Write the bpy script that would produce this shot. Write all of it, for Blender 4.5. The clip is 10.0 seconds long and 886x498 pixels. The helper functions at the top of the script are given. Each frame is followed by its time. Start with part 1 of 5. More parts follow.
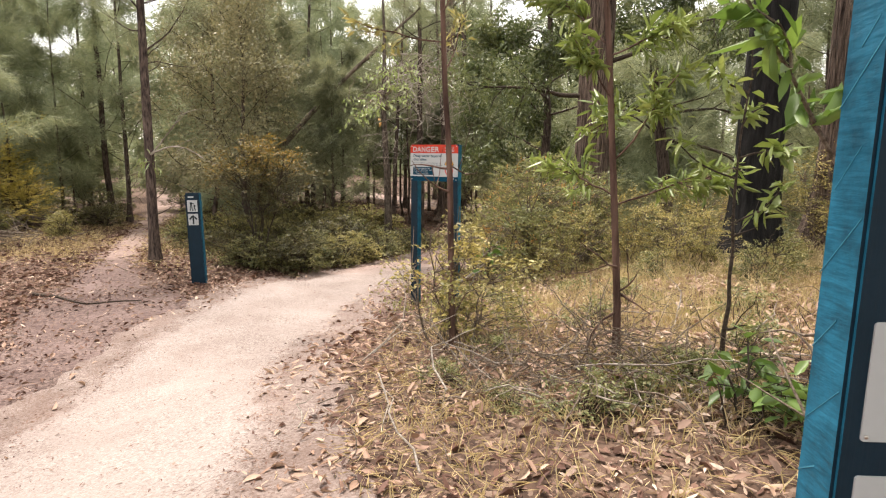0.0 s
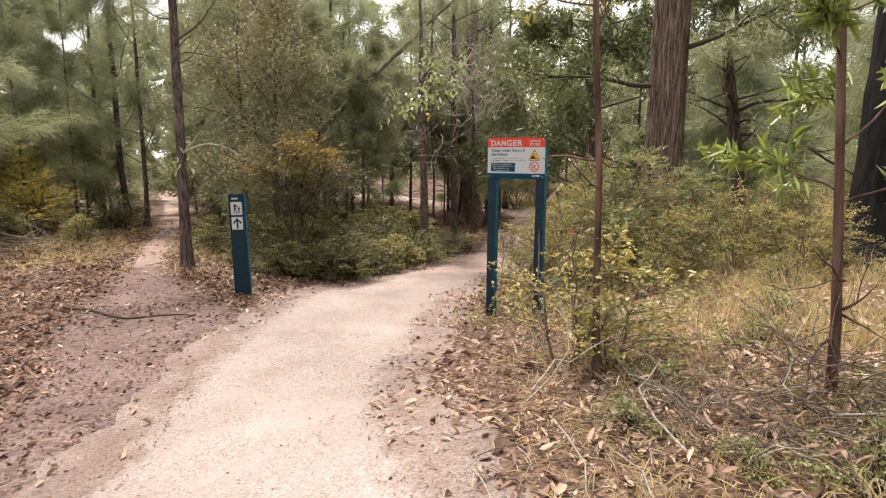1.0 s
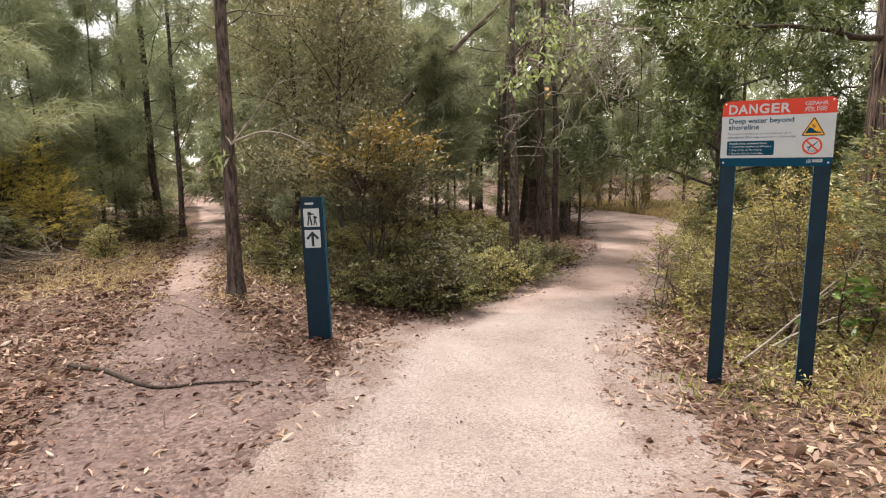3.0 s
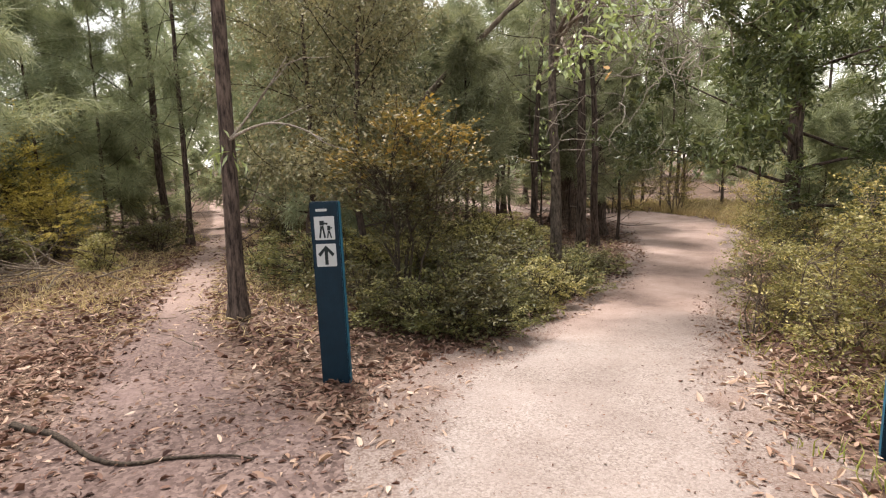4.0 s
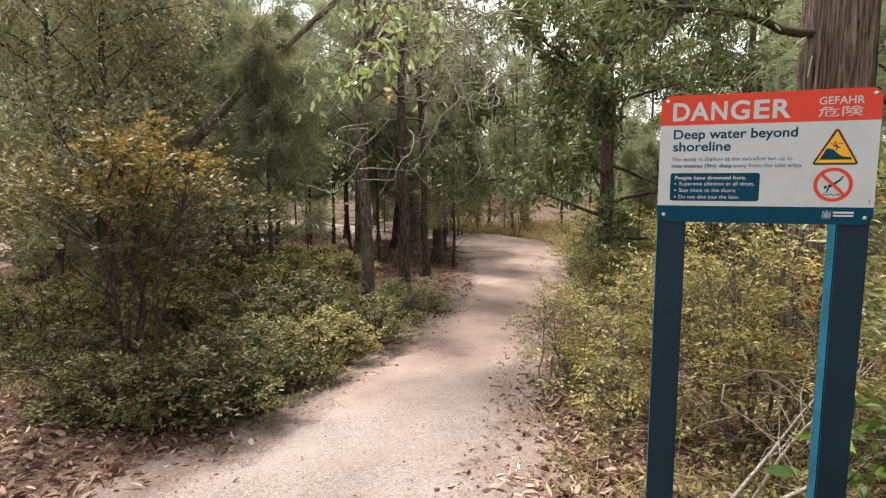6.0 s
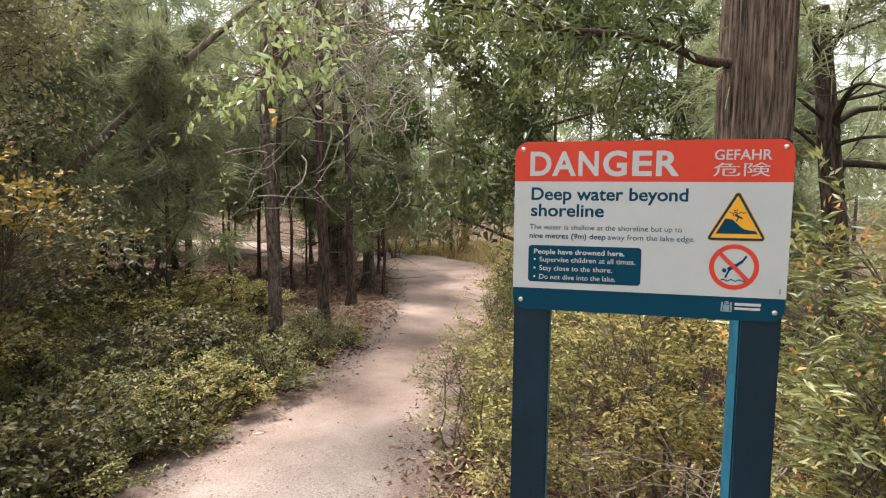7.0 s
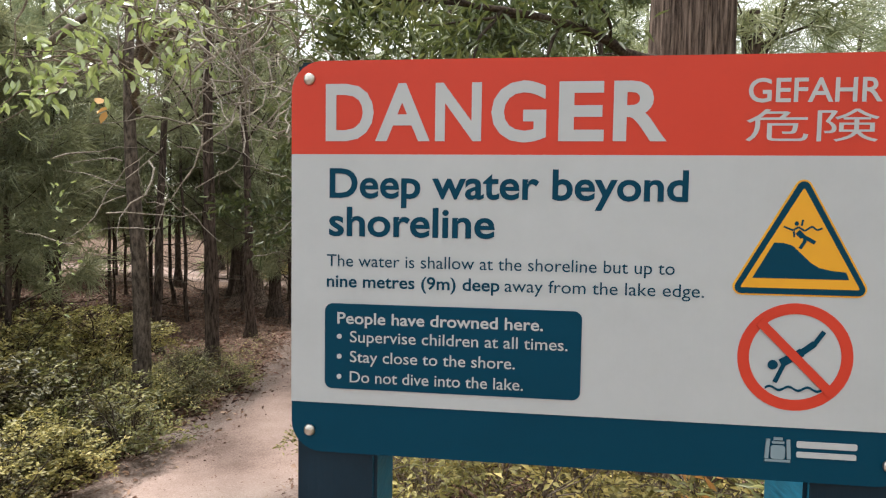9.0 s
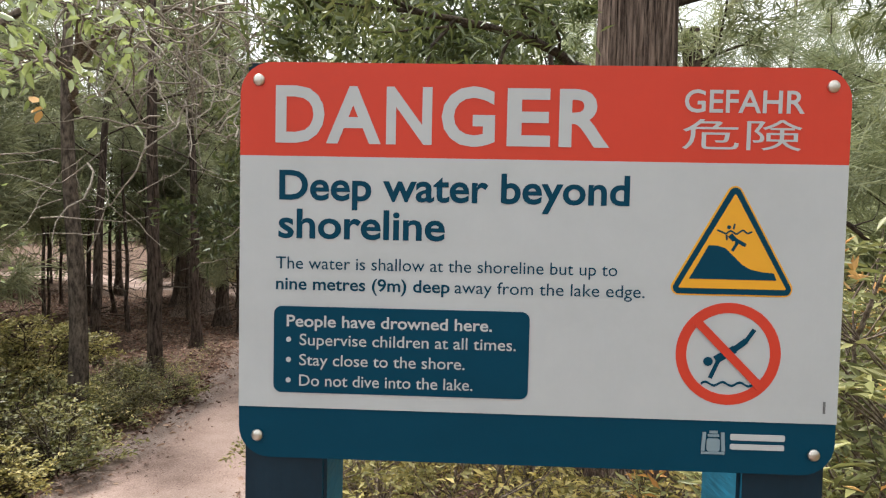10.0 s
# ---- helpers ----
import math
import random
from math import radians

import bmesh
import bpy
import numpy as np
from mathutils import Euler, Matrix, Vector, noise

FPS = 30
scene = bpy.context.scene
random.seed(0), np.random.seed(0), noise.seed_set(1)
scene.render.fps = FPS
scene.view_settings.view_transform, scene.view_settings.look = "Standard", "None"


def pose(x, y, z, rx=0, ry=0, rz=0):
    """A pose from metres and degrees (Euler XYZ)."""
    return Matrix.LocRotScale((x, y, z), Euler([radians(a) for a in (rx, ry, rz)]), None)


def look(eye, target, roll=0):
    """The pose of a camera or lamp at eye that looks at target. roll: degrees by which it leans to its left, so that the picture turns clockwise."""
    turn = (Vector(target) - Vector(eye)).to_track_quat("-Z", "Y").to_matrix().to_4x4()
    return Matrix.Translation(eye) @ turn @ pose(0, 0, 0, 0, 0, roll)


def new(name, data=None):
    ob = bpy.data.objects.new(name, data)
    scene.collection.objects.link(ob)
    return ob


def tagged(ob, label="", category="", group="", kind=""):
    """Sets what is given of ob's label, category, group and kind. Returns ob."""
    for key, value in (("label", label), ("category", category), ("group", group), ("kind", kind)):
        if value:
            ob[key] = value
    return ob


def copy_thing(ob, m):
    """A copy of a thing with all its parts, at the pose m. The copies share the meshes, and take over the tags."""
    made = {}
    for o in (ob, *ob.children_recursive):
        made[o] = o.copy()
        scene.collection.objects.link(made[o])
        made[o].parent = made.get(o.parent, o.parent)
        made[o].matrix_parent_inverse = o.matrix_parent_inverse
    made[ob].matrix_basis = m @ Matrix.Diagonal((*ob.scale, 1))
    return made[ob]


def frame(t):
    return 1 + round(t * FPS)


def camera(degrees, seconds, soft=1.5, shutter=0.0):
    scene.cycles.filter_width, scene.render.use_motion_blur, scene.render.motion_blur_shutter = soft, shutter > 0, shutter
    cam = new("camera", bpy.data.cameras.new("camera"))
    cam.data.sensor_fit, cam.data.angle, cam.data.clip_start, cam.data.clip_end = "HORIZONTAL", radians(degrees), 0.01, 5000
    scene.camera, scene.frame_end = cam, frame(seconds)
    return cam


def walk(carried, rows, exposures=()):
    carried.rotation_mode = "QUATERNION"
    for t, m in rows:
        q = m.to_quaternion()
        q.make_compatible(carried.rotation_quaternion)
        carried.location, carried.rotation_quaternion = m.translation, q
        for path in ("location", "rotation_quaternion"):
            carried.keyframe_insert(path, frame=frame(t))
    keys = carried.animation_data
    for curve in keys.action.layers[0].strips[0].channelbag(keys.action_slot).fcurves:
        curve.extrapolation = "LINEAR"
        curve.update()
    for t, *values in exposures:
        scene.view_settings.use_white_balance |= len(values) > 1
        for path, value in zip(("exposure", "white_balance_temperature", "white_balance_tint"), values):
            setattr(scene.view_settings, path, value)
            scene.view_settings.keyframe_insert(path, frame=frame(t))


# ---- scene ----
cam = camera(75.0, 10.0, soft=1.2)
PATH = [
    (0, (0.317, 0.231, 1.713), (0.224, 2.203, 1.398), 0.7),
    (0.5, (-0.11, 0.517, 1.661), (-0.203, 2.489, 1.344), 0.4),
    (1, (-0.561, 0.887, 1.641), (-0.651, 2.861, 1.33), 0.3),
    (1.5, (-0.924, 1.303, 1.598), (-1.014, 3.277, 1.287), -0.0),
    (2, (-1.283, 1.819, 1.583), (-1.389, 3.792, 1.276), -0.3),
    (2.5, (-1.587, 2.403, 1.546), (-1.709, 4.375, 1.241), -0.3),
    (3, (-1.815, 2.973, 1.489), (-1.996, 4.942, 1.189), -0.5),
    (3.2, (-1.891, 3.217, 1.464), (-2.091, 5.184, 1.163), -0.7),
    (4.3, (-2.161, 4.306, 1.437), (-2.409, 6.269, 1.144), -1.3),
    (4.5, (-2.166, 4.463, 1.452), (-2.387, 6.429, 1.16), -1.3),
    (5, (-2.031, 4.73, 1.503), (-2.18, 6.703, 1.209), -1.2),
    (5.5, (-1.625, 4.901, 1.566), (-1.597, 6.881, 1.282), -0.5),
    (6, (-1.29, 5.042, 1.588), (-1.082, 7.016, 1.342), -0.2),
    (6.2, (-1.173, 5.117, 1.619), (-0.895, 7.084, 1.392), 0.1),
    (7.3, (-0.723, 5.717, 1.729), (-0.303, 7.665, 1.557), 0.5),
    (7.5, (-0.665, 5.847, 1.728), (-0.203, 7.786, 1.572), 0.5),
    (8, (-0.58, 6.099, 1.71), (-0.019, 8.015, 1.582), 0.7),
    (8.5, (-0.479, 6.239, 1.719), (0.118, 8.144, 1.603), 0.8),
    (9, (-0.42, 6.258, 1.689), (0.21, 8.154, 1.581), 0.9),
    (9.5, (-0.42, 6.254, 1.686), (0.281, 8.124, 1.597), 1.0),
    (10, (-0.42, 6.251, 1.684), (0.362, 8.09, 1.605), 1.2),
]
EXPOSURES = [(0.0, 0.42, 6500, 10), (1.0, 0.33, 6500, 10), (3.0, 0.28, 6420, 10), (5.0, 0.34, 6300, 9), (6.2, 0.40, 6250, 7), (7.5, 0.47, 6150, 5), (8.5, 0.40, 6080, 6), (10.0, 0.36, 6080, 6)]
walk(cam, [(t, look(eye, target, roll)) for t, eye, target, roll in PATH], EXPOSURES)

# ---- world and sun: bright hazy day, soft sun from the open side beyond the track ----
SUN_TO = Vector((-0.22, 0.36, 1.0)).normalized()
world = bpy.data.worlds.new("world")
scene.world = world
world.use_nodes = True
wn = world.node_tree
sky = wn.nodes.new("ShaderNodeTexSky")
sky.sky_type = 'NISHITA'
sky.sun_disc = False
sky.sun_elevation = math.asin(SUN_TO.z)
sky.sun_rotation = math.atan2(SUN_TO.x, SUN_TO.y)
sky.air_density, sky.dust_density, sky.ozone_density = 1.0, 4.0, 1.0
whiten = wn.nodes.new("ShaderNodeMixRGB")
whiten.inputs[0].default_value = 0.66
whiten.inputs[2].default_value = (9.5, 8.9, 8.3, 1)
wn.links.new(sky.outputs[0], whiten.inputs[1])
wn.links.new(whiten.outputs[0], wn.nodes["Background"].inputs[0])
wn.nodes["Background"].inputs[1].default_value = 0.192
sun = new("sun", bpy.data.lights.new("sun", 'SUN'))
sun.data.energy, sun.data.angle, sun.data.color = 4.9, radians(10), (1.0, 0.90, 0.82)
sun.matrix_world = look(SUN_TO * 50, (0, 0, 0))


# ---- materials ----
def mat(name):
    m = bpy.data.materials.new(name)
    m.use_nodes = True
    return m, m.node_tree.nodes, m.node_tree.links, m.node_tree.nodes["Principled BSDF"]


def node(nodes, kind, **values):
    n = nodes.new(kind)
    for key, value in values.items():
        n.inputs[key].default_value = value
    return n


def ramp(nodes, stops):
    r = nodes.new("ShaderNodeValToRGB")
    els = r.color_ramp.elements
    while len(els) < len(stops):
        els.new(0.5)
    for e, (p, c) in zip(els, stops):
        e.position, e.color = p, (*c, 1)
    return r


def leafy(name, colours, rough=0.5, through_light=0.35, patch=1.2, spec=0.4):
    """Leaves: each one its own shade, with drifts of tone through the crown."""
    m, n, l, b = mat(name)
    geo = n.new("ShaderNodeNewGeometry")
    tc = n.new("ShaderNodeTexCoord")
    no = node(n, "ShaderNodeTexNoise", Scale=patch, Detail=2.0)
    l.new(tc.outputs["Object"], no.inputs["Vector"])
    mix = n.new("ShaderNodeMath")
    mix.operation = 'MULTIPLY_ADD'
    mix.inputs[1].default_value = 0.55
    l.new(geo.outputs["Random Per Island"], mix.inputs[0])
    sub = n.new("ShaderNodeMapRange")
    sub.inputs["From Min"].default_value, sub.inputs["From Max"].default_value = 0.3, 0.7
    sub.inputs["To Max"].default_value = 0.45
    l.new(no.outputs["Fac"], sub.inputs["Value"])
    l.new(sub.outputs[0], mix.inputs[2])
    k = len(colours)
    r = ramp(n, [(i / (k - 1), c) for i, c in enumerate(colours)])
    l.new(mix.outputs[0], r.inputs[0])
    l.new(r.outputs[0], b.inputs["Base Color"])
    b.inputs["Roughness"].default_value = rough
    b.inputs["Specular IOR Level"].default_value = spec
    if through_light:
        tr = n.new("ShaderNodeBsdfTranslucent")
        dim = n.new("ShaderNodeMixRGB")
        dim.blend_type = 'MULTIPLY'
        dim.inputs[0].default_value = 1.0
        dim.inputs[2].default_value = (1.45 * through_light, 1.45 * through_light, 1.25 * through_light, 1)
        l.new(r.outputs[0], dim.inputs[1])
        l.new(dim.outputs[0], tr.inputs["Color"])
        both = n.new("ShaderNodeAddShader")
        l.new(b.outputs[0], both.inputs[0])
        l.new(tr.outputs[0], both.inputs[1])
        l.new(both.outputs[0], n["Material Output"].inputs["Surface"])
    return m


def barky(name, dark, light, stretch=(14, 14, 1.6), rough=0.9, bump=0.6, fine=40.0):
    m, n, l, b = mat(name)
    tc = n.new("ShaderNodeTexCoord")
    mp = n.new("ShaderNodeMapping")
    mp.inputs["Scale"].default_value = stretch
    l.new(tc.outputs["Object"], mp.inputs[0])
    n1 = node(n, "ShaderNodeTexNoise", Scale=1.0, Detail=8.0, Roughness=0.65)
    l.new(mp.outputs[0], n1.inputs["Vector"])
    n2 = node(n, "ShaderNodeTexNoise", Scale=fine, Detail=4.0)
    l.new(tc.outputs["Object"], n2.inputs["Vector"])
    n3 = node(n, "ShaderNodeTexNoise", Scale=1.7, Detail=2.0)
    l.new(tc.outputs["Object"], n3.inputs["Vector"])
    mid = tuple((a + c) / 2 for a, c in zip(dark, light))
    r = ramp(n, [(0.38, dark), (0.5, mid), (0.62, light)])
    l.new(n1.outputs["Fac"], r.inputs[0])
    mx = n.new("ShaderNodeMixRGB")
    mx.blend_type = 'MULTIPLY'
    mx.inputs[0].default_value = 0.55
    r3 = ramp(n, [(0.35, (0.5, 0.48, 0.46)), (0.65, (1.15, 1.12, 1.08))])
    l.new(n3.outputs["Fac"], r3.inputs[0])
    l.new(r.outputs[0], mx.inputs[1])
    l.new(r3.outputs[0], mx.inputs[2])
    l.new(mx.outputs[0], b.inputs["Base Color"])
    b.inputs["Roughness"].default_value = rough
    b.inputs["Specular IOR Level"].default_value = 0.2
    add = n.new("ShaderNodeMath")
    add.operation = 'MULTIPLY_ADD'
    add.inputs[1].default_value = 0.3
    l.new(n2.outputs["Fac"], add.inputs[0])
    l.new(n1.outputs["Fac"], add.inputs[2])
    bp = node(n, "ShaderNodeBump", Strength=bump, Distance=0.02)
    l.new(add.outputs[0], bp.inputs["Height"])
    l.new(bp.outputs[0], b.inputs["Normal"])
    return m


def earth(name, tones, fine=60.0, coarse=1.3, grit=0.35, edge=None, edge_tones=None, rough=0.95, flakes=None, worn=None):
    """Soil, gravel or sand: drifts, blotches and grit; edge names an attribute that leads over to edge_tones; the last
    tones are pinker where the gravel has gone, and brightened in place of missing light.
    """
    m, n, l, b = mat(name)
    tc = n.new("ShaderNodeTexCoord")

    def mottled(tn):
        a = node(n, "ShaderNodeTexNoise", Scale=coarse, Detail=5.0, Roughness=0.6)
        c = node(n, "ShaderNodeTexNoise", Scale=fine, Detail=6.0, Roughness=0.75)
        for q in (a, c):
            l.new(tc.outputs["Object"], q.inputs["Vector"])
        ad = n.new("ShaderNodeMath")
        ad.operation = 'MULTIPLY_ADD'
        ad.inputs[1].default_value = 0.8
        l.new(c.outputs["Fac"], ad.inputs[0])
        sh = n.new("ShaderNodeMath")
        sh.operation = 'MULTIPLY_ADD'
        sh.inputs[1].default_value, sh.inputs[2].default_value = 0.9, -0.35
        l.new(a.outputs["Fac"], sh.inputs[0])
        l.new(sh.outputs[0], ad.inputs[2])
        k = len(tn)
        r = ramp(n, [(0.28 + 0.44 * i / (k - 1), t) for i, t in enumerate(tn)])
        l.new(ad.outputs[0], r.inputs[0])
        return r.outputs[0], c.outputs["Fac"]

    col, fac = mottled(tones)
    if edge:
        at = n.new("ShaderNodeAttribute")
        at.attribute_name = edge
        en = node(n, "ShaderNodeTexNoise", Scale=2.6, Detail=9.0, Roughness=0.78)
        l.new(tc.outputs["Object"], en.inputs["Vector"])
        ma = n.new("ShaderNodeMath")
        ma.operation = 'MULTIPLY_ADD'
        ma.inputs[1].default_value = 1.5
        l.new(en.outputs["Fac"], ma.inputs[0])
        l.new(at.outputs["Fac"], ma.inputs[2])
        mr = n.new("ShaderNodeMapRange")
        mr.interpolation_type = 'SMOOTHSTEP'
        mr.inputs["From Min"].default_value, mr.inputs["From Max"].default_value = 1.62, 1.92
        l.new(ma.outputs[0], mr.inputs["Value"])
        col2, _ = mottled(edge_tones)
        mx = n.new("ShaderNodeMixRGB")
        l.new(mr.outputs[0], mx.inputs[0])
        l.new(col, mx.inputs[1])
        l.new(col2, mx.inputs[2])
        col = mx.outputs[0]
    if flakes:
        size, share, tones2 = flakes
        wob = node(n, "ShaderNodeTexNoise", Scale=size * 0.45, Detail=3.0)
        l.new(tc.outputs["Object"], wob.inputs["Vector"])
        va = n.new("ShaderNodeVectorMath")
        va.operation = 'MULTIPLY_ADD'
        va.inputs[1].default_value = (1.6 / size,) * 3
        l.new(wob.outputs["Color"], va.inputs[0])
        l.new(tc.outputs["Object"], va.inputs[2])
        vo = node(n, "ShaderNodeTexVoronoi", Scale=size)
        l.new(va.outputs[0], vo.inputs["Vector"])
        sp = n.new("ShaderNodeSeparateColor")
        l.new(vo.outputs["Color"], sp.inputs[0])
        k2 = len(tones2)
        r2 = ramp(n, [(i / (k2 - 1), t) for i, t in enumerate(tones2)])
        l.new(sp.outputs[0], r2.inputs[0])
        big = node(n, "ShaderNodeTexNoise", Scale=2.2, Detail=4.0)
        l.new(tc.outputs["Object"], big.inputs["Vector"])
        where = n.new("ShaderNodeMapRange")
        where.inputs["From Min"].default_value, where.inputs["From Max"].default_value = 0.35, 0.65
        where.inputs["To Min"].default_value, where.inputs["To Max"].default_value = share * 0.4, share
        l.new(big.outputs["Fac"], where.inputs["Value"])
        fx = n.new("ShaderNodeMixRGB")
        l.new(where.outputs[0], fx.inputs[0])
        l.new(col, fx.inputs[1])
        l.new(r2.outputs[0], fx.inputs[2])
        col = fx.outputs[0]
        ad2 = n.new("ShaderNodeMath")
        ad2.operation = 'MULTIPLY_ADD'
        ad2.inputs[1].default_value = 0.7
        l.new(sp.outputs[1], ad2.inputs[0])
        l.new(fac, ad2.inputs[2])
        fac = ad2.outputs[0]
    if worn:
        at2 = n.new("ShaderNodeAttribute")
        at2.attribute_name = "worn"
        col3, _ = mottled(worn)
        wx = n.new("ShaderNodeMixRGB")
        l.new(at2.outputs["Fac"], wx.inputs[0])
        l.new(col, wx.inputs[1])
        l.new(col3, wx.inputs[2])
        col = wx.outputs[0]
    l.new(col, b.inputs["Base Color"])
    b.inputs["Roughness"].default_value = rough
    b.inputs["Specular IOR Level"].default_value = 0.15
    bp = node(n, "ShaderNodeBump", Strength=grit, Distance=0.012)
    l.new(fac, bp.inputs["Height"])
    l.new(bp.outputs[0], b.inputs["Normal"])
    return m


def painted(name, colour, rough=0.5, wear=0.12, scale=9.0, bump=0.08, grain=(60, 60, 4), spec=0.25):
    m, n, l, b = mat(name)
    tc = n.new("ShaderNodeTexCoord")
    no = node(n, "ShaderNodeTexNoise", Scale=scale, Detail=6.0, Roughness=0.7)
    l.new(tc.outputs["Object"], no.inputs["Vector"])
    r = ramp(n, [(0.3, tuple(c * (1 - wear) for c in colour)), (0.5, colour), (0.75, tuple(min(1, c * (1 + wear) + 0.01 * wear) for c in colour))])
    l.new(no.outputs["Fac"], r.inputs[0])
    l.new(r.outputs[0], b.inputs["Base Color"])
    mp = n.new("ShaderNodeMapping")
    mp.inputs["Scale"].default_value = grain
    l.new(tc.outputs["Object"], mp.inputs[0])
    ng = node(n, "ShaderNodeTexNoise", Scale=1.0, Detail=5.0)
    l.new(mp.outputs[0], ng.inputs["Vector"])
    rr = n.new("ShaderNodeMapRange")
    rr.inputs["To Min"].default_value, rr.inputs["To Max"].default_value = rough - 0.1, rough + 0.15
    l.new(no.outputs["Fac"], rr.inputs["Value"])
    l.new(rr.outputs[0], b.inputs["Roughness"])
    bp = node(n, "ShaderNodeBump", Strength=bump, Distance=0.004)
    l.new(ng.outputs["Fac"], bp.inputs["Height"])
    l.new(bp.outputs[0], b.inputs["Normal"])
    b.inputs["Specular IOR Level"].default_value = spec
    return m


SHOULDER = [(0.085, 0.054, 0.042), (0.165, 0.108, 0.086), (0.28, 0.198, 0.162)]
M_GROUND = earth("forest_soil", [(0.033, 0.021, 0.016), (0.077, 0.048, 0.036), (0.137, 0.090, 0.067)], fine=28.0, flakes=(38.0, 0.8, [(0.025, 0.018, 0.014), (0.07, 0.046, 0.034), (0.13, 0.083, 0.058), (0.20, 0.135, 0.095), (0.34, 0.25, 0.19)]))
M_PATH = earth("pale_gravel", worn=[(0.215, 0.154, 0.131), (0.378, 0.280, 0.241), (0.515, 0.402, 0.356)], tones=[(0.180, 0.139, 0.121), (0.312, 0.255, 0.227), (0.420, 0.359, 0.330)], fine=75.0, coarse=0.9, grit=0.7, edge="edge", edge_tones=SHOULDER, flakes=(95.0, 0.55, [(0.155, 0.122, 0.105), (0.295, 0.246, 0.217), (0.39, 0.337, 0.306), (0.485, 0.43, 0.396)]))
# the trail's far tones are lightened in place of sunlight on that stretch
M_TRAIL = earth("trodden_dirt", worn=[(0.19, 0.135, 0.115), (0.32, 0.235, 0.20), (0.44, 0.335, 0.29)], tones=[(0.076, 0.050, 0.044), (0.144, 0.099, 0.090), (0.236, 0.172, 0.157)], fine=45.0, edge="edge", edge_tones=[(0.055, 0.035, 0.026), (0.11, 0.07, 0.052), (0.18, 0.12, 0.09)], flakes=(46.0, 0.62, [(0.03, 0.021, 0.018), (0.10, 0.071, 0.06), (0.19, 0.138, 0.118), (0.29, 0.22, 0.19)]))
M_LITTER = leafy("dry_leaf_litter", [(0.030, 0.015, 0.013), (0.070, 0.036, 0.028), (0.128, 0.067, 0.048), (0.202, 0.120, 0.086), (0.275, 0.195, 0.150), (0.101, 0.067, 0.057)], 0.7, 0.1, 0.9, 0.25)
M_PALELEAF = leafy("bleached_fallen_leaves", [(0.184, 0.108, 0.076), (0.313, 0.200, 0.140), (0.432, 0.308, 0.227), (0.626, 0.518, 0.432)], 0.6, 0.1, 0.9, 0.3)
M_STRAW = leafy("dry_grass", [(0.18, 0.14, 0.07), (0.34, 0.265, 0.13), (0.50, 0.40, 0.235), (0.30, 0.265, 0.11)], 0.7, 0.25, 0.8, 0.2)
M_GRASS = leafy("green_grass", [(0.10, 0.13, 0.025), (0.20, 0.21, 0.05), (0.33, 0.29, 0.09)], 0.6, 0.3, 0.8, 0.2)
M_NEEDLE = leafy("sheoak_needles", [(0.077, 0.093, 0.050), (0.148, 0.165, 0.093), (0.224, 0.237, 0.139), (0.292, 0.297, 0.185)], 0.6, 0.5, 0.5, 0.3)
M_NEEDLE_FAR = leafy("far_needles", [(0.096, 0.117, 0.071), (0.161, 0.185, 0.114), (0.225, 0.246, 0.157), (0.281, 0.294, 0.196)], 0.6, 0.5, 0.4, 0.3)
# the same sheoak needles with the forest interior's shade put into their tones
M_NEEDLE_DARK = leafy("shaded_needles", [(0.068, 0.076, 0.044), (0.135, 0.146, 0.084), (0.21, 0.216, 0.126), (0.29, 0.285, 0.175)], 0.6, 0.4, 0.5, 0.3)
M_DARKLEAF = leafy("dark_green_leaves", [(0.030, 0.042, 0.016), (0.060, 0.078, 0.028), (0.11, 0.132, 0.045), (0.18, 0.19, 0.07)], 0.42, 0.3, 0.9, 0.5)
M_GLOSSLEAF = leafy("glossy_leaves", [(0.14, 0.18, 0.06), (0.26, 0.31, 0.12), (0.44, 0.48, 0.30)], 0.13, 0.35, 0.9, 1.0)
M_OLIVE = leafy("olive_shrub_leaves", [(0.069, 0.071, 0.025), (0.161, 0.150, 0.051), (0.287, 0.253, 0.086), (0.460, 0.375, 0.143)], 0.5, 0.3, 1.6, 0.35)
M_ORANGE = leafy("ochre_shrub_leaves", [(0.045, 0.044, 0.016), (0.12, 0.095, 0.028), (0.23, 0.155, 0.038), (0.36, 0.235, 0.05)], 0.5, 0.3, 1.3, 0.35)
M_BRONZE = leafy("bronze_shrub_leaves", [(0.030, 0.031, 0.014), (0.060, 0.058, 0.022), (0.11, 0.096, 0.034), (0.20, 0.15, 0.05)], 0.5, 0.3, 1.3, 0.35)
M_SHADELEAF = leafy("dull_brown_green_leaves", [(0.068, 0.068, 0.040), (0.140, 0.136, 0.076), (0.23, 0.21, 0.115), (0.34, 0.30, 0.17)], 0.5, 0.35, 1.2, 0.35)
M_UNDER = leafy("dull_olive_leaves", [(0.040, 0.046, 0.019), (0.088, 0.094, 0.034), (0.17, 0.164, 0.056), (0.31, 0.27, 0.10)], 0.5, 0.35, 1.4, 0.4)
M_YELLOW = leafy("yellow_shrub_leaves", [(0.12, 0.105, 0.03), (0.27, 0.225, 0.05), (0.42, 0.34, 0.08), (0.46, 0.39, 0.14)], 0.5, 0.5, 1.3, 0.35)
M_WATTLE = leafy("yellow_green_leaves", [(0.080, 0.075, 0.028), (0.188, 0.168, 0.057), (0.365, 0.300, 0.101), (0.604, 0.482, 0.204)], 0.5, 0.35, 1.6, 0.35)
M_CREEP = leafy("small_herb_leaves", [(0.055, 0.064, 0.024), (0.12, 0.13, 0.048), (0.22, 0.218, 0.088), (0.36, 0.33, 0.16)], 0.45, 0.35, 1.2, 0.4)
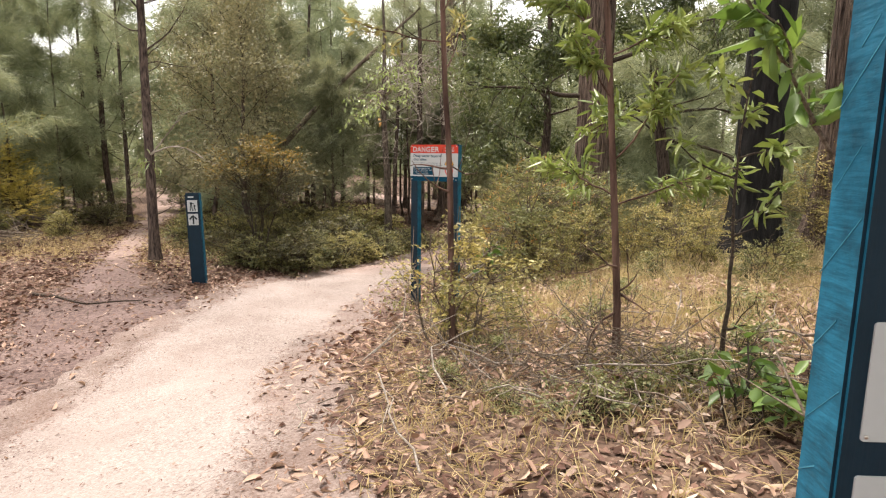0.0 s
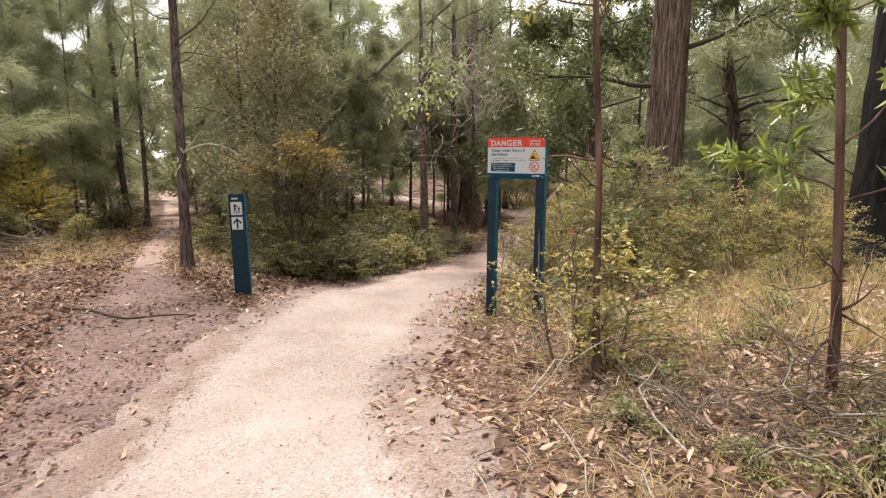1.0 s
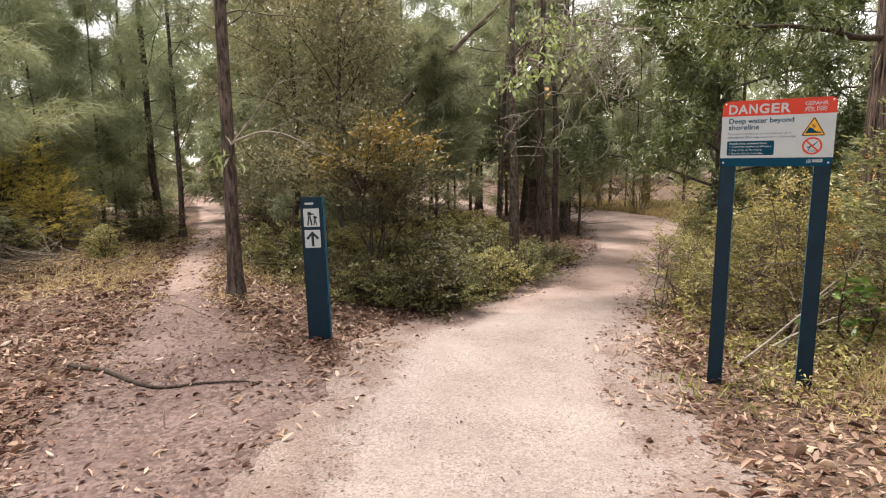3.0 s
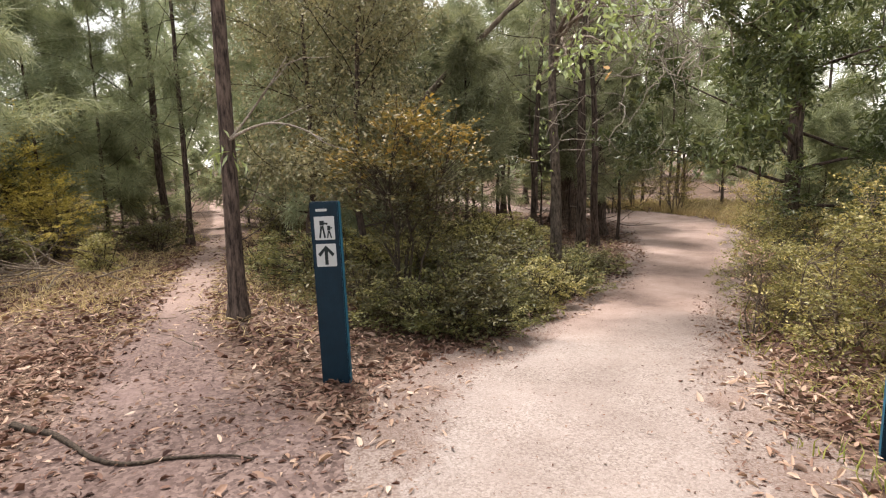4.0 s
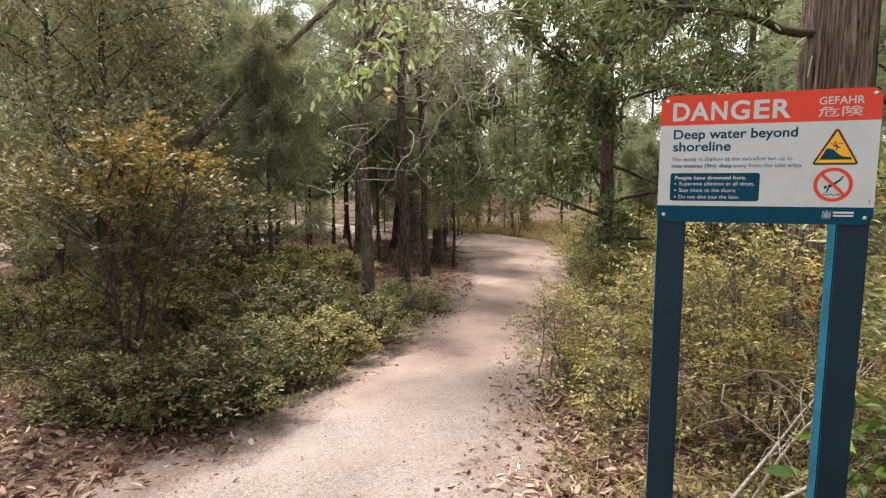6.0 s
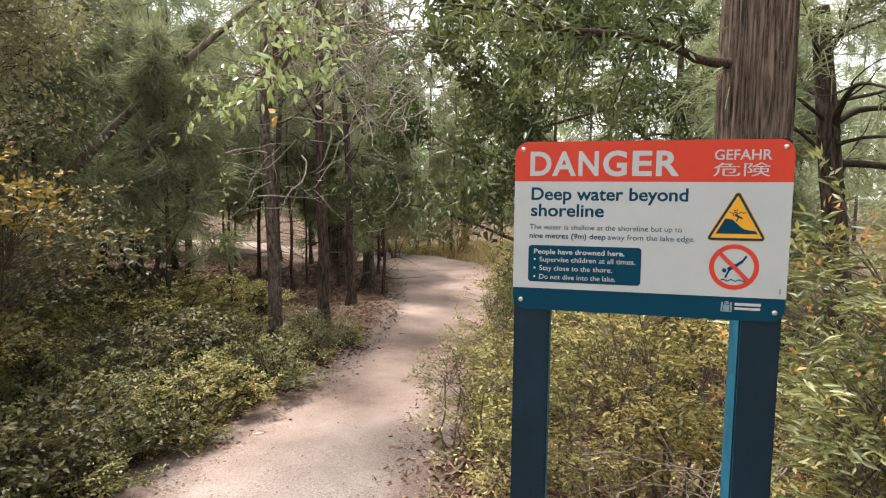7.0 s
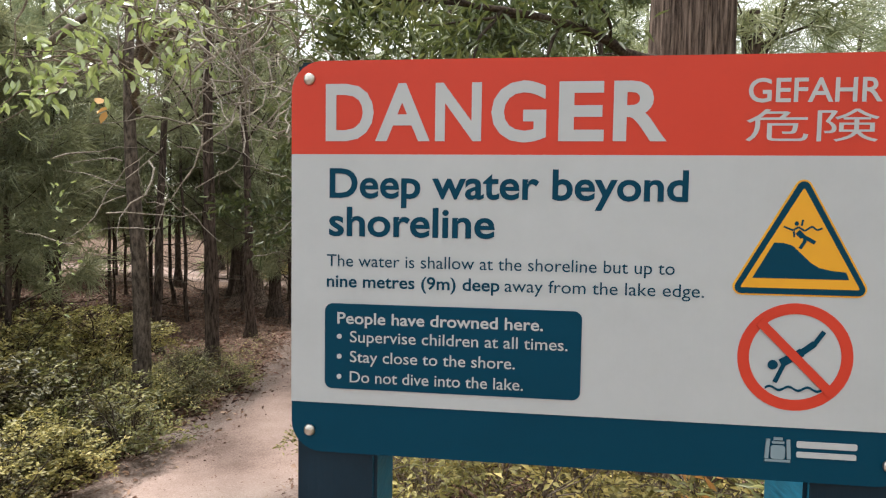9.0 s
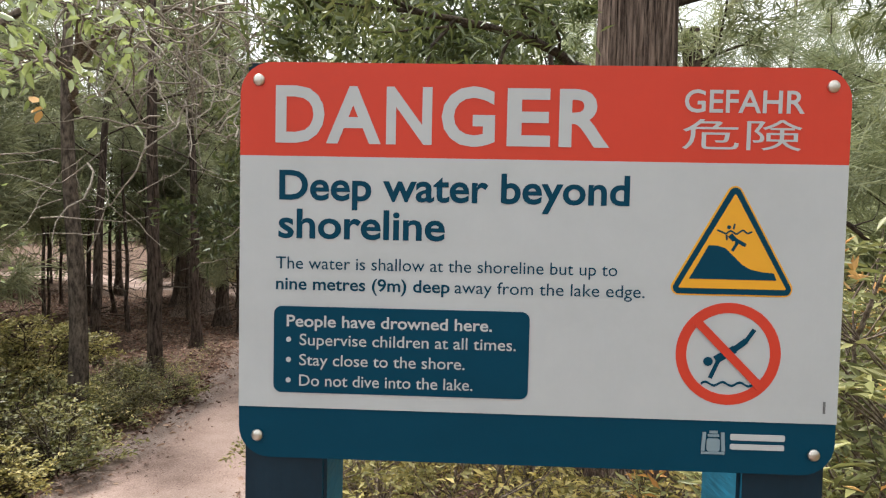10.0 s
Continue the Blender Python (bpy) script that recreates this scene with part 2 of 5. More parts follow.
M_DEEPGREEN = leafy("deep_green_leaves", [(0.045, 0.085, 0.018), (0.085, 0.145, 0.026), (0.15, 0.22, 0.045)], 0.4, 0.4, 1.5, 0.45)
M_FRESH = leafy("fresh_green_leaves", [(0.076, 0.108, 0.025), (0.152, 0.194, 0.045), (0.266, 0.297, 0.090)], 0.4, 0.4, 1.5, 0.45)
M_TIP = leafy("orange_tips", [(0.34, 0.16, 0.05), (0.46, 0.26, 0.09), (0.50, 0.36, 0.16)], 0.6, 0.2, 1.5, 0.2)
M_BARK = barky("sheoak_bark", (0.028, 0.021, 0.018), (0.165, 0.125, 0.105), (36, 36, 7), 0.9, 0.9)
M_BARK_PALE = barky("pale_bark", (0.10, 0.078, 0.06), (0.27, 0.22, 0.175))
M_BARK_MID = barky("mottled_grey_bark", (0.050, 0.040, 0.033), (0.20, 0.165, 0.135), (30, 30, 12), 0.9, 0.8)
M_BARK_RED = barky("reddish_bark", (0.06, 0.035, 0.028), (0.20, 0.125, 0.10))
M_STRING = barky("stringy_bark", (0.030, 0.021, 0.017), (0.275, 0.208, 0.17), (55, 55, 3.6), 0.95, 1.0)
M_CHAR = barky("charred_bark", (0.006, 0.006, 0.006), (0.022, 0.021, 0.021), (22, 22, 4), 0.85, 0.9)
M_TWIG = barky("grey_twig", (0.09, 0.068, 0.05), (0.29, 0.24, 0.19), (60, 60, 60))
M_TWIG_PALE = barky("pale_dead_twig", (0.22, 0.19, 0.155), (0.50, 0.45, 0.39), (60, 60, 60))
M_TWIG_DARK = barky("dark_twig", (0.03, 0.023, 0.018), (0.10, 0.078, 0.06), (60, 60, 60))
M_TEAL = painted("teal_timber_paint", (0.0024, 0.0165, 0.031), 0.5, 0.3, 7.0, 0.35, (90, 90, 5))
# brushed blue for post flanks, brightened to carry the light on them
M_LIT_SIDE = painted("bright_blue_brushed_paint", (0.010, 0.11, 0.185), 0.5, 0.5, 14.0, 0.8, (90, 12, 60))
M_SCRATCH = painted("scratched_blue_paint", (0.055, 0.23, 0.32), 0.6, 0.3)
M_RED = painted("red_vinyl", (0.52, 0.045, 0.022), 0.38, 0.05)
M_WHITE = painted("white_vinyl", (0.432, 0.455, 0.465), 0.38, 0.05)
M_INK = painted("dark_blue_vinyl", (0.002, 0.042, 0.078), 0.5, 0.06, spec=0.1)
M_AMBER = painted("amber_vinyl", (0.70, 0.35, 0.022), 0.38, 0.05)
M_BLACK = painted("black_vinyl", (0.012, 0.02, 0.022), 0.4, 0.05)
M_STEEL, _n, _l, _b = mat("steel_bolt")
_b.inputs["Metallic"].default_value, _b.inputs["Roughness"].default_value = 1.0, 0.35
_b.inputs["Base Color"].default_value = (0.55, 0.52, 0.47, 1)


# ---- mesh helpers ----
def grow(name, verts, quads=None, tris=None, material=None, smooth=False):
    """A mesh from arrays of corners and faces."""
    me = bpy.data.meshes.new(name)
    verts = np.asarray(verts, dtype=np.float32)
    me.vertices.add(len(verts))
    me.vertices.foreach_set("co", verts.ravel())
    idx, start, at = [], [], 0
    for faces, k in ((quads, 4), (tris, 3)):
        if faces is not None and len(faces):
            f = np.asarray(faces, dtype=np.int32)
            idx.append(f.ravel())
            start.append(at + k * np.arange(len(f), dtype=np.int32))
            at += f.size
    idx, start = np.concatenate(idx), np.concatenate(start)
    me.loops.add(len(idx))
    me.loops.foreach_set("vertex_index", idx)
    me.polygons.add(len(start))
    me.polygons.foreach_set("loop_start", start)
    me.update(calc_edges=True)
    me.validate()
    if smooth:
        me.polygons.foreach_set("use_smooth", np.ones(len(start), dtype=bool))
    if material:
        me.materials.append(material)
    return me


def put(name, me, parent=None, label=""):
    ob = new(name, me)
    ob.parent = parent
    if label:
        ob["label"] = label
    return ob


def part(name, bm, material, parent, label=""):
    me = bpy.data.meshes.new(name)
    bm.to_mesh(me)
    bm.free()
    me.materials.append(material)
    return put(name, me, parent, label)


def unit(a):
    return a / np.maximum(np.linalg.norm(a, axis=-1, keepdims=True), 1e-9)


class Tubes:
    """Gathers round limbs of any course into one mesh."""

    def __init__(self):
        self.v, self.q, self.n = [], [], 0

    def add(self, pts, radii, sides=6, ridge=None):
        pts, radii = np.asarray(pts, float), np.asarray(radii, float)
        t = unit(np.gradient(pts, axis=0))
        ref = np.array([1.0, 0.13, 0.0]) if abs(t[0][0]) < 0.8 else np.array([0.0, 1.0, 0.1])
        a = unit(np.cross(t, ref))
        b = np.cross(t, a)
        th = np.linspace(0, 2 * np.pi, sides, endpoint=False)
        r = radii[:, None] * np.ones(sides)
        if ridge is not None:
            r = r * ridge(th, np.arange(len(pts)) / max(1, len(pts) - 1), pts)
        ring = pts[:, None] + r[..., None] * (np.cos(th)[None, :, None] * a[:, None] + np.sin(th)[None, :, None] * b[:, None])
        self.v.append(ring.reshape(-1, 3))
        i = np.arange(len(pts) - 1)[:, None] * sides
        j = np.arange(sides)[None]
        k = (j + 1) % sides
        q = np.stack([i + j, i + k, i + sides + k, i + sides + j], -1).reshape(-1, 4) + self.n
        self.q.append(q)
        self.n += len(pts) * sides

    def mesh(self, name, material):
        return grow(name, np.concatenate(self.v), np.concatenate(self.q), None, material, True)


def course(start, way, length, n, rng, wig=0.12, rise=0.0):
    """A limb's wandering course from start."""
    pts, p, d = [np.array(start, float)], np.array(start, float), unit(np.array(way, float))
    for _ in range(n):
        d = unit(d + rng.normal(0, wig, 3) + np.array([0, 0, rise]))
        p = p + d * length / n
        pts.append(p)
    return np.array(pts)


def leaves_mesh(name, at, way, length, width, material, rng, fold=0.25, up=0.6, oval=False, curl=0.08):
    """Folded pointed leaves at the given places: small ones a kite of two faces, larger ones an oval of two bent halves."""
    n = len(at)
    way = unit(way)
    side = unit(np.cross(way, unit(rng.normal(0, 1 - up, (n, 3)) + np.array([0, 0, up]))))
    nor = np.cross(side, way)
    length, width = np.broadcast_to(length, n)[:, None], np.broadcast_to(width, n)[:, None]
    tip = at + way * length - nor * length * curl
    if oval:
        bend = rng.normal(0, 0.12, (n, 1)) * length
        f = fold * rng.uniform(-0.4, 1.6, (n, 1))
        rows = [at]
        for s, u, k in ((1, 0.28, 0.46), (1, 0.66, 0.40)):
            rows.append(at + way * length * u + s * side * width * k + nor * (width * f + bend))
        rows.append(tip)
        for s, u, k in ((-1, 0.66, 0.40), (-1, 0.28, 0.46)):
            rows.append(at + way * length * u + s * side * width * k + nor * (width * f + bend))
        i = np.arange(n)[:, None] * 6
        return grow(name, np.stack(rows, 1).reshape(-1, 3), np.concatenate([i + [0, 3, 2, 1], i + [0, 5, 4, 3]]), None, material)
    mid = at + way * length * 0.45
    v = np.stack([at, mid + side * width * 0.5 + nor * width * fold, tip, mid - side * width * 0.5 + nor * width * fold], 1)
    i = np.arange(n)[:, None] * 4
    return grow(name, v.reshape(-1, 3), None, np.concatenate([i + [0, 2, 1], i + [0, 3, 2]]), material)


def needles_mesh(name, at, way, length, width, material, rng):
    n = len(at)
    way = unit(way)
    side = unit(np.cross(way, rng.normal(0, 1, (n, 3))))
    length, width = np.broadcast_to(length, n)[:, None], np.broadcast_to(width, n)[:, None]
    tip = at + way * length
    v = np.stack([at - side * width / 2, at + side * width / 2, tip + side * width / 4, tip - side * width / 4], 1)
    return grow(name, v.reshape(-1, 3), np.arange(4 * n).reshape(-1, 4), None, material)


# ---- the lie of the land ----
def smooth(a, b, x):
    t = np.clip((np.asarray(x, float) - a) / (b - a), 0, 1)
    return t * t * (3 - 2 * t)


def lie(x, y):
    """Height of the ground: a low bank on the sign's side that dies out towards the track."""
    x, y = np.asarray(x, float), np.asarray(y, float)
    u = 0.215 + 0.23 * (np.minimum(x, 4.0) + 0.67) - 0.1 * (np.maximum(y, 2.2) - 4.24)
    u = 0.5 * (u + np.sqrt(u * u + 0.01))
    u = 1.0 - np.exp(-1.1 * u)
    u = u * (1 - smooth(4.8, 7.6, y - 1.6 * np.clip(x - 0.4, 0, 1.6))) * (1 - smooth(9, 14, y))
    return u - 0.3 * smooth(6.5, 12, y) * smooth(-5, -1.5, x) - 0.2 * smooth(12, 22, y)


def bumps(x, y):
    return (0.018 * np.sin(1.7 * x + 0.9 * y) + 0.014 * np.sin(3.1 * y - 1.3 * x + 1.0) + 0.010 * np.sin(5.3 * x + 4.1 * y)
            + 0.006 * np.sin(11.0 * x - 7.0 * y) + 0.005 * np.sin(9.0 * y + 13.0 * x))


def ground_z(x, y):
    return lie(x, y) + bumps(x, y) * 0.8 - 0.02


TRACK = np.array([(-3.5, -0.75, 0.85), (0.5, -1.02, 0.82), (2.3, -1.36, 0.75), (4.0, -1.76, 0.67), (5.0, -1.87, 0.68), (6.0, -1.85, 0.78), (7.0, -1.80, 0.76), (7.7, -1.72, 0.74), (8.5, -1.38, 0.66),
                  (9.4, -1.07, 0.64), (10.3, -0.78, 0.57), (11.5, -0.24, 0.52), (12.9, 0.31, 0.52), (15.0, 1.08, 0.68), (17.5, 1.54, 0.76), (20.0, 2.2, 1.1), (23.5, 2.25, 1.2)])


def curve_through(rows, n):
    """A smooth course through rows of numbers."""
    rows = np.asarray(rows, float)
    s = np.concatenate([[0], np.cumsum(np.linalg.norm(np.diff(rows[:, :2], axis=0), axis=1))])
    q = np.linspace(0, s[-1], n)
    m = np.gradient(rows, s, axis=0)
    i = np.clip(np.searchsorted(s, q) - 1, 0, len(s) - 2)
    h = (s[i + 1] - s[i])[:, None]
    t = ((q - s[i]) / (s[i + 1] - s[i]))[:, None]
    return ((2 * t**3 - 3 * t**2 + 1) * rows[i] + (t**3 - 2 * t**2 + t) * h * m[i] + (-2 * t**3 + 3 * t**2) * rows[i + 1] + (t**3 - t**2) * h * m[i + 1])


def strip_mesh(name, course_rows, material, lift, margin, across=22):
    """A trodden strip along x, y, half width; the edge attribute grows from 0 at its middle to 1 at its rim."""
    c = course_rows
    t = unit(np.gradient(c[:, :2], axis=0))
    nrm = np.stack([t[:, 1], -t[:, 0]], 1)
    f = np.linspace(-1, 1, across)
    s = np.arange(len(c))
    rag = 0.06 * np.sin(s * 0.37) + 0.05 * np.sin(s * 0.83 + 1) + 0.035 * np.sin(s * 1.9 + 2)
    rag2 = 0.06 * np.sin(s * 0.31 + 4) + 0.05 * np.sin(s * 0.9 + 2) + 0.035 * np.sin(s * 2.1)
    hw = c[:, 2:3] + margin + np.where(f[None] > 0, rag[:, None], rag2[:, None])
    xy = c[:, None, :2] + nrm[:, None] * (f[None, :, None] * hw[..., None])
    x, y = xy[..., 0], xy[..., 1]
    rim = np.abs(f)[None] * hw / c[:, 2:3]
    z = ground_z(x, y) + lift * (1 - smooth(0.8, 1.0, np.abs(f)))[None] - 0.012 * smooth(0.85, 1.0, np.abs(f))[None]
    v = np.stack([x, y, z], -1).reshape(-1, 3)
    i = np.arange(len(c) - 1)[:, None] * across
    j = np.arange(across - 1)[None]
    q = np.stack([i + j, i + j + 1, i + across + j + 1, i + across + j], -1).reshape(-1, 4)
    me = grow(name, v, q, None, material, True)
    a = me.attributes.new("edge", 'FLOAT', 'POINT')
    a.data.foreach_set("value", np.broadcast_to(rim, x.shape).astype(np.float32).ravel())
    # further on, bare ground takes over, its colour lifted against the shade
    a = me.attributes.new("worn", 'FLOAT', 'POINT')
    a.data.foreach_set("value", (smooth(8.6, 11.0, y + 0.5 * np.sin(3 * x) * np.sin(2.1 * y)) * (1 - smooth(0.95, 1.25, rim))).astype(np.float32).ravel())
    return me


# ground: one sheet out to the horizon, fine where the camera passes
def spread(lo, hi, step, far):
    inner = list(np.arange(lo, hi, step))
    out_hi, s = [inner[-1]], step
    while out_hi[-1] < far:
        s *= 1.35
        out_hi.append(out_hi[-1] + s)
    out_lo, s = [lo], step
    while out_lo[-1] > -far:
        s *= 1.35
        out_lo.append(out_lo[-1] - s)
    return np.array(out_lo[:0:-1] + inner + out_hi[1:])


gx, gy = spread(-9, 7, 0.1, 600), spread(-2, 30, 0.1, 600)
GX, GY = np.meshgrid(gx, gy)
gv = np.stack([GX, GY, ground_z(GX, GY)], -1).reshape(-1, 3)
w = len(gx)
gi, gj = np.arange(len(gy) - 1)[:, None] * w, np.arange(w - 1)[None]
ground = put("ground", grow("ground", gv, np.stack([gi + gj, gi + gj + 1, gi + w + gj + 1, gi + w + gj], -1).reshape(-1, 4), None, M_GROUND, True))
tagged(ground, "brown forest soil under dry leaf litter", "ground", kind="structure")

track_rows = curve_through([(x, y, hw) for y, x, hw in TRACK] + [(0.6, 26.5, 1.0), (-3.0, 28.5, 0.9), (-9.0, 30.0, 0.9)], 420)
road = put("pavement", strip_mesh("pavement", track_rows, M_PATH, 0.022, 0.55))
tagged(road, "pale compacted gravel walking track through the forest", "path", kind="structure")
trail_rows = curve_through([(-1.9, 1.6, 0.8), (-2.25, 3.2, 0.85), (-2.6, 4.4, 0.9), (-3.0, 5.3, 0.9), (-3.6, 6.2, 0.85), (-4.4, 7.3, 0.5), (-5.25, 8.85, 0.32), (-6.3, 11.1, 0.32), (-7.65, 14.2, 0.33), (-11.2, 21.5, 0.4), (-17.5, 32.5, 0.5)], 300)
trail = put("dirt_trail", strip_mesh("dirt_trail", trail_rows, M_TRAIL, 0.012, 0.3))
tagged(trail, "narrow trodden brown dirt trail branching off the track", "path", kind="structure")


def off_track(x, y):
    """How far beyond the rim of the gravel, in metres."""
    d = np.full(x.shape, 1e9)
    for a in range(0, len(track_rows), 3):
        c = track_rows[a]
        d = np.minimum(d, np.hypot(x - c[0], y - c[1]) - c[2])
    return d


def off_trail(x, y):
    d = np.full(x.shape, 1e9)
    for a in range(0, len(trail_rows), 3):
        c = trail_rows[a]
        d = np.minimum(d, np.hypot(x - c[0], y - c[1]) - c[2])
    return d


# ---- trees and shrubs ----
def tree(name, h, r, low, reach, limbs, seed, bark, leaf, label, category="tree", needle=True, leaf_size=(0.2, 0.005), per=10, lean=(0.0, 0.0), wig=0.03,
         twigs=5, rise=0.04, tilt=(0.15, 0.75), top=0.98, taper=0.78, droop=0.35, clump=0.10, sides=10, twig_mat=None, ridge=None, rings=14, group="", bare=0, part_name="crown", single=True, bare_to=0.0, limb_share=0.26):
    """A tapered trunk, limbs, bare side twigs and a crown of needles or leaves, under an empty at its foot."""
    rng = np.random.RandomState(seed)
    root = new(name)
    t = np.linspace(0, 1, rings)
    off = np.cumsum(rng.normal(0, wig, (rings, 2)), axis=0) * h / rings
    off -= off[0]
    pts = np.stack([lean[0] * h * t ** 1.3 + off[:, 0], lean[1] * h * t ** 1.3 + off[:, 1], -0.25 + (h + 0.25) * t], 1)
    rad = r * (1 - taper * t) * (1 + 0.45 * np.exp(-(pts[:, 2] + 0.1) / 0.16))
    tb = Tubes()
    tb.add(pts, rad, sides, ridge)
    put("trunk", tb.mesh("trunk", bark), root)
    lt, anchors, ways, boughs = Tubes(), [], [], []
    for i in range(limbs):
        if single:
            lt = Tubes()
            boughs.append(lt)
        f = low / h + (top - low / h) * (i + rng.rand() * 0.8) / limbs
        p = np.array([np.interp(f, t, pts[:, k]) for k in range(3)])
        az = i * 2.4 + rng.rand() * 0.9
        el = rng.uniform(*tilt)
        ln = reach * (1.1 - 0.75 * (i / limbs) ** 1.5) * rng.uniform(0.65, 1.1)
        c = course(p, (math.cos(az), math.sin(az), math.tan(el)), ln, 7, rng, 0.13, rise)
        r0 = max(0.006, r * limb_share * (1 - 0.5 * f))
        lt.add(c, np.linspace(r0, 0.004, 8), 5 if single else 4)
        for s in range(twigs):
            g = rng.uniform(0.28, 1.0)
            q = np.array([np.interp(g, np.linspace(0, 1, 8), c[:, k]) for k in range(3)])
            d = unit(c[min(7, int(g * 7) + 1)] - c[max(0, int(g * 7) - 1)]) + rng.normal(0, 0.55, 3)
            tw = course(q, d, ln * rng.uniform(0.2, 0.42), 3, rng, 0.2, -0.05 if needle else 0.05)
            if single or s < 2:
                lt.add(tw, np.linspace(0.005, 0.002, 4), 3)
            for u in np.linspace(0.15, 1, 6):
                anchors.append([np.interp(u, np.linspace(0, 1, 4), tw[:, k]) for k in range(3)])
                ways.append(unit(tw[-1] - tw[0]))
        for u in np.linspace(0.55, 1, 5):
            anchors.append([np.interp(u, np.linspace(0, 1, 8), c[:, k]) for k in range(3)])
            ways.append(unit(c[-1] - c[-2]))
    for i in range(bare):
        if single:
            lt = Tubes()
            boughs.append(lt)
        f = rng.uniform(0.10, max(0.12, low / h, bare_to))
        p = np.array([np.interp(f, t, pts[:, k]) for k in range(3)])
        az = rng.rand() * 6.28
        c = course(p, (math.cos(az), math.sin(az), rng.uniform(-0.2, 0.6)), rng.uniform(0.4, 1.1) * min(1.0, reach), 5, rng, 0.22)
        lt.add(c, np.linspace(0.009, 0.002, 6), 4)
        c2 = course(c[2], c[3] - c[2] + rng.normal(0, 0.4, 3), 0.35, 3, rng, 0.2)
        lt.add(c2, np.linspace(0.004, 0.0015, 4), 3)
    if single:
        for lt in boughs:
            put("limb", lt.mesh("limb", twig_mat or bark), root)
    else:
        tagged(put("branchwork", lt.mesh("branchwork", twig_mat or bark), root), kind="stuff")
    a, d = np.repeat(np.array(anchors), per, 0), np.repeat(np.array(ways), per, 0)
    n = len(a)
    a = a + rng.normal(0, clump, (n, 3)) * reach * 0.35
    ln = leaf_size[0] * rng.uniform(0.55, 1.25, n)
    if needle:
        me = needles_mesh(part_name, a, d * 0.7 + rng.normal(0, 0.55, (n, 3)) + np.array([0, 0, -droop]), ln, leaf_size[1], leaf, rng)
    else:
        me = leaves_mesh(part_name, a, d * 0.5 + rng.normal(0, 0.7, (n, 3)) + np.array([0, 0, -droop]), ln, ln * leaf_size[1], leaf, rng, oval=leaf_size[0] > 0.08)
    put(part_name, me, root)
    return tagged(root, label, category, group)


def shrub(name, h, spread_r, stems, seed, leaf, label, leaf_size=(0.035, 0.5), clusters=120, per=36, twig=None, category="shrub", group="", low=0.12, droop=0.0, loose=1.0, young=None):
    """Several stems from one foot, and twigs to clusters of small leaves that fill an uneven crown."""
    rng = np.random.RandomState(seed)
    root = new(name)
    courses, tubes = [], []
    for i in range(stems):
        az = 6.283 * (i + rng.rand()) / stems
        out = spread_r * rng.uniform(0.2, 0.75)
        end = np.array([math.cos(az) * out, math.sin(az) * out, h * rng.uniform(0.6, 0.92)])
        t = np.linspace(0, 1, 8)[:, None]
        c = np.array([0.05 * math.cos(az), 0.05 * math.sin(az), -0.08]) * (1 - t) + end * np.stack([t[:, 0] ** 1.5, t[:, 0] ** 1.5, t[:, 0]], 1)
        c[1:] += np.cumsum(rng.normal(0, 0.018 * (0.5 + h), (7, 3)), axis=0)
        tb = Tubes()
        tb.add(c, np.linspace(0.005 + 0.006 * h, 0.003, 8), 6)
        courses.append(c)
        tubes.append(tb)
    cp = np.concatenate(courses)
    lobes = max(5, clusters // 9)
    d = unit(rng.normal(0, 1, (lobes, 3)))
    az = np.arctan2(d[:, 1], d[:, 0])
    lump = 1 + 0.17 * np.sin(3 * az + rng.rand() * 6) + 0.10 * np.sin(5 * az + 4 * d[:, 2] + rng.rand() * 6)
    mid, half = (low + 1) / 2 * h, (1 - low) / 2 * h
    heart = np.stack([spread_r * d[:, 0] * lump, spread_r * d[:, 1] * lump, half * d[:, 2]], 1) * rng.rand(lobes, 1) ** 0.45
    pos = heart[rng.randint(lobes, size=clusters)] + rng.normal(0, 1, (clusters, 3)) * np.array([0.20 * spread_r, 0.20 * spread_r, 0.11 * half + 0.03]) * loose
    pos[:, 2] = np.maximum(pos[:, 2] + mid, 0.03)
    for q in pos:
        w = np.linalg.norm(cp - q, axis=1) + 3 * np.maximum(0, cp[:, 2] - q[2] + 0.1 * h)
        k = int(np.argmin(w))
        m = (cp[k] * 0.5 + q * 0.5) + rng.normal(0, 0.03, 3)
        tubes[k // 8].add([cp[k], m, q, q + unit(q - m) * 0.06], [0.0035, 0.0028, 0.002, 0.001], 3)
    if h < 0.3:
        mat_of = Tubes()
        for q in pos:
            mat_of.add([(0, 0, 0.0), q * np.array([0.5, 0.5, 0.3]), q], [0.003, 0.0025, 0.001], 3)
        tagged(put("runner_mat", mat_of.mesh("runner_mat", twig or M_TWIG_DARK), root), kind="stuff")
    else:
        for tb in tubes:
            put("stem", tb.mesh("stem", twig or M_TWIG_DARK), root)
    n = clusters * per
    flat = unit((pos - np.array([0, 0, 0.4 * h])) * np.array([1, 1, 0.35]) + rng.normal(0, 0.45, (clusters, 3)) * np.array([1, 1, 0.45]))
    reach_of = np.repeat((0.07 + 0.06 * h) * rng.uniform(0.6, 1.3, clusters), per)[:, None]
    run, k = np.repeat(flat, per, 0), rng.rand(n, 1)
    side = unit(np.cross(run, np.array([0, 0, 1.0]))) * rng.choice([-1.0, 1.0], (n, 1))
    a = np.repeat(pos, per, 0) + run * reach_of * (1.5 * k - 0.5) + side * reach_of * 0.35 * rng.rand(n, 1) + rng.normal(0, 0.012, (n, 3))
    a[:, 2] = np.maximum(a[:, 2], 0.01)
    ln = leaf_size[0] * rng.uniform(0.55, 1.3, n)
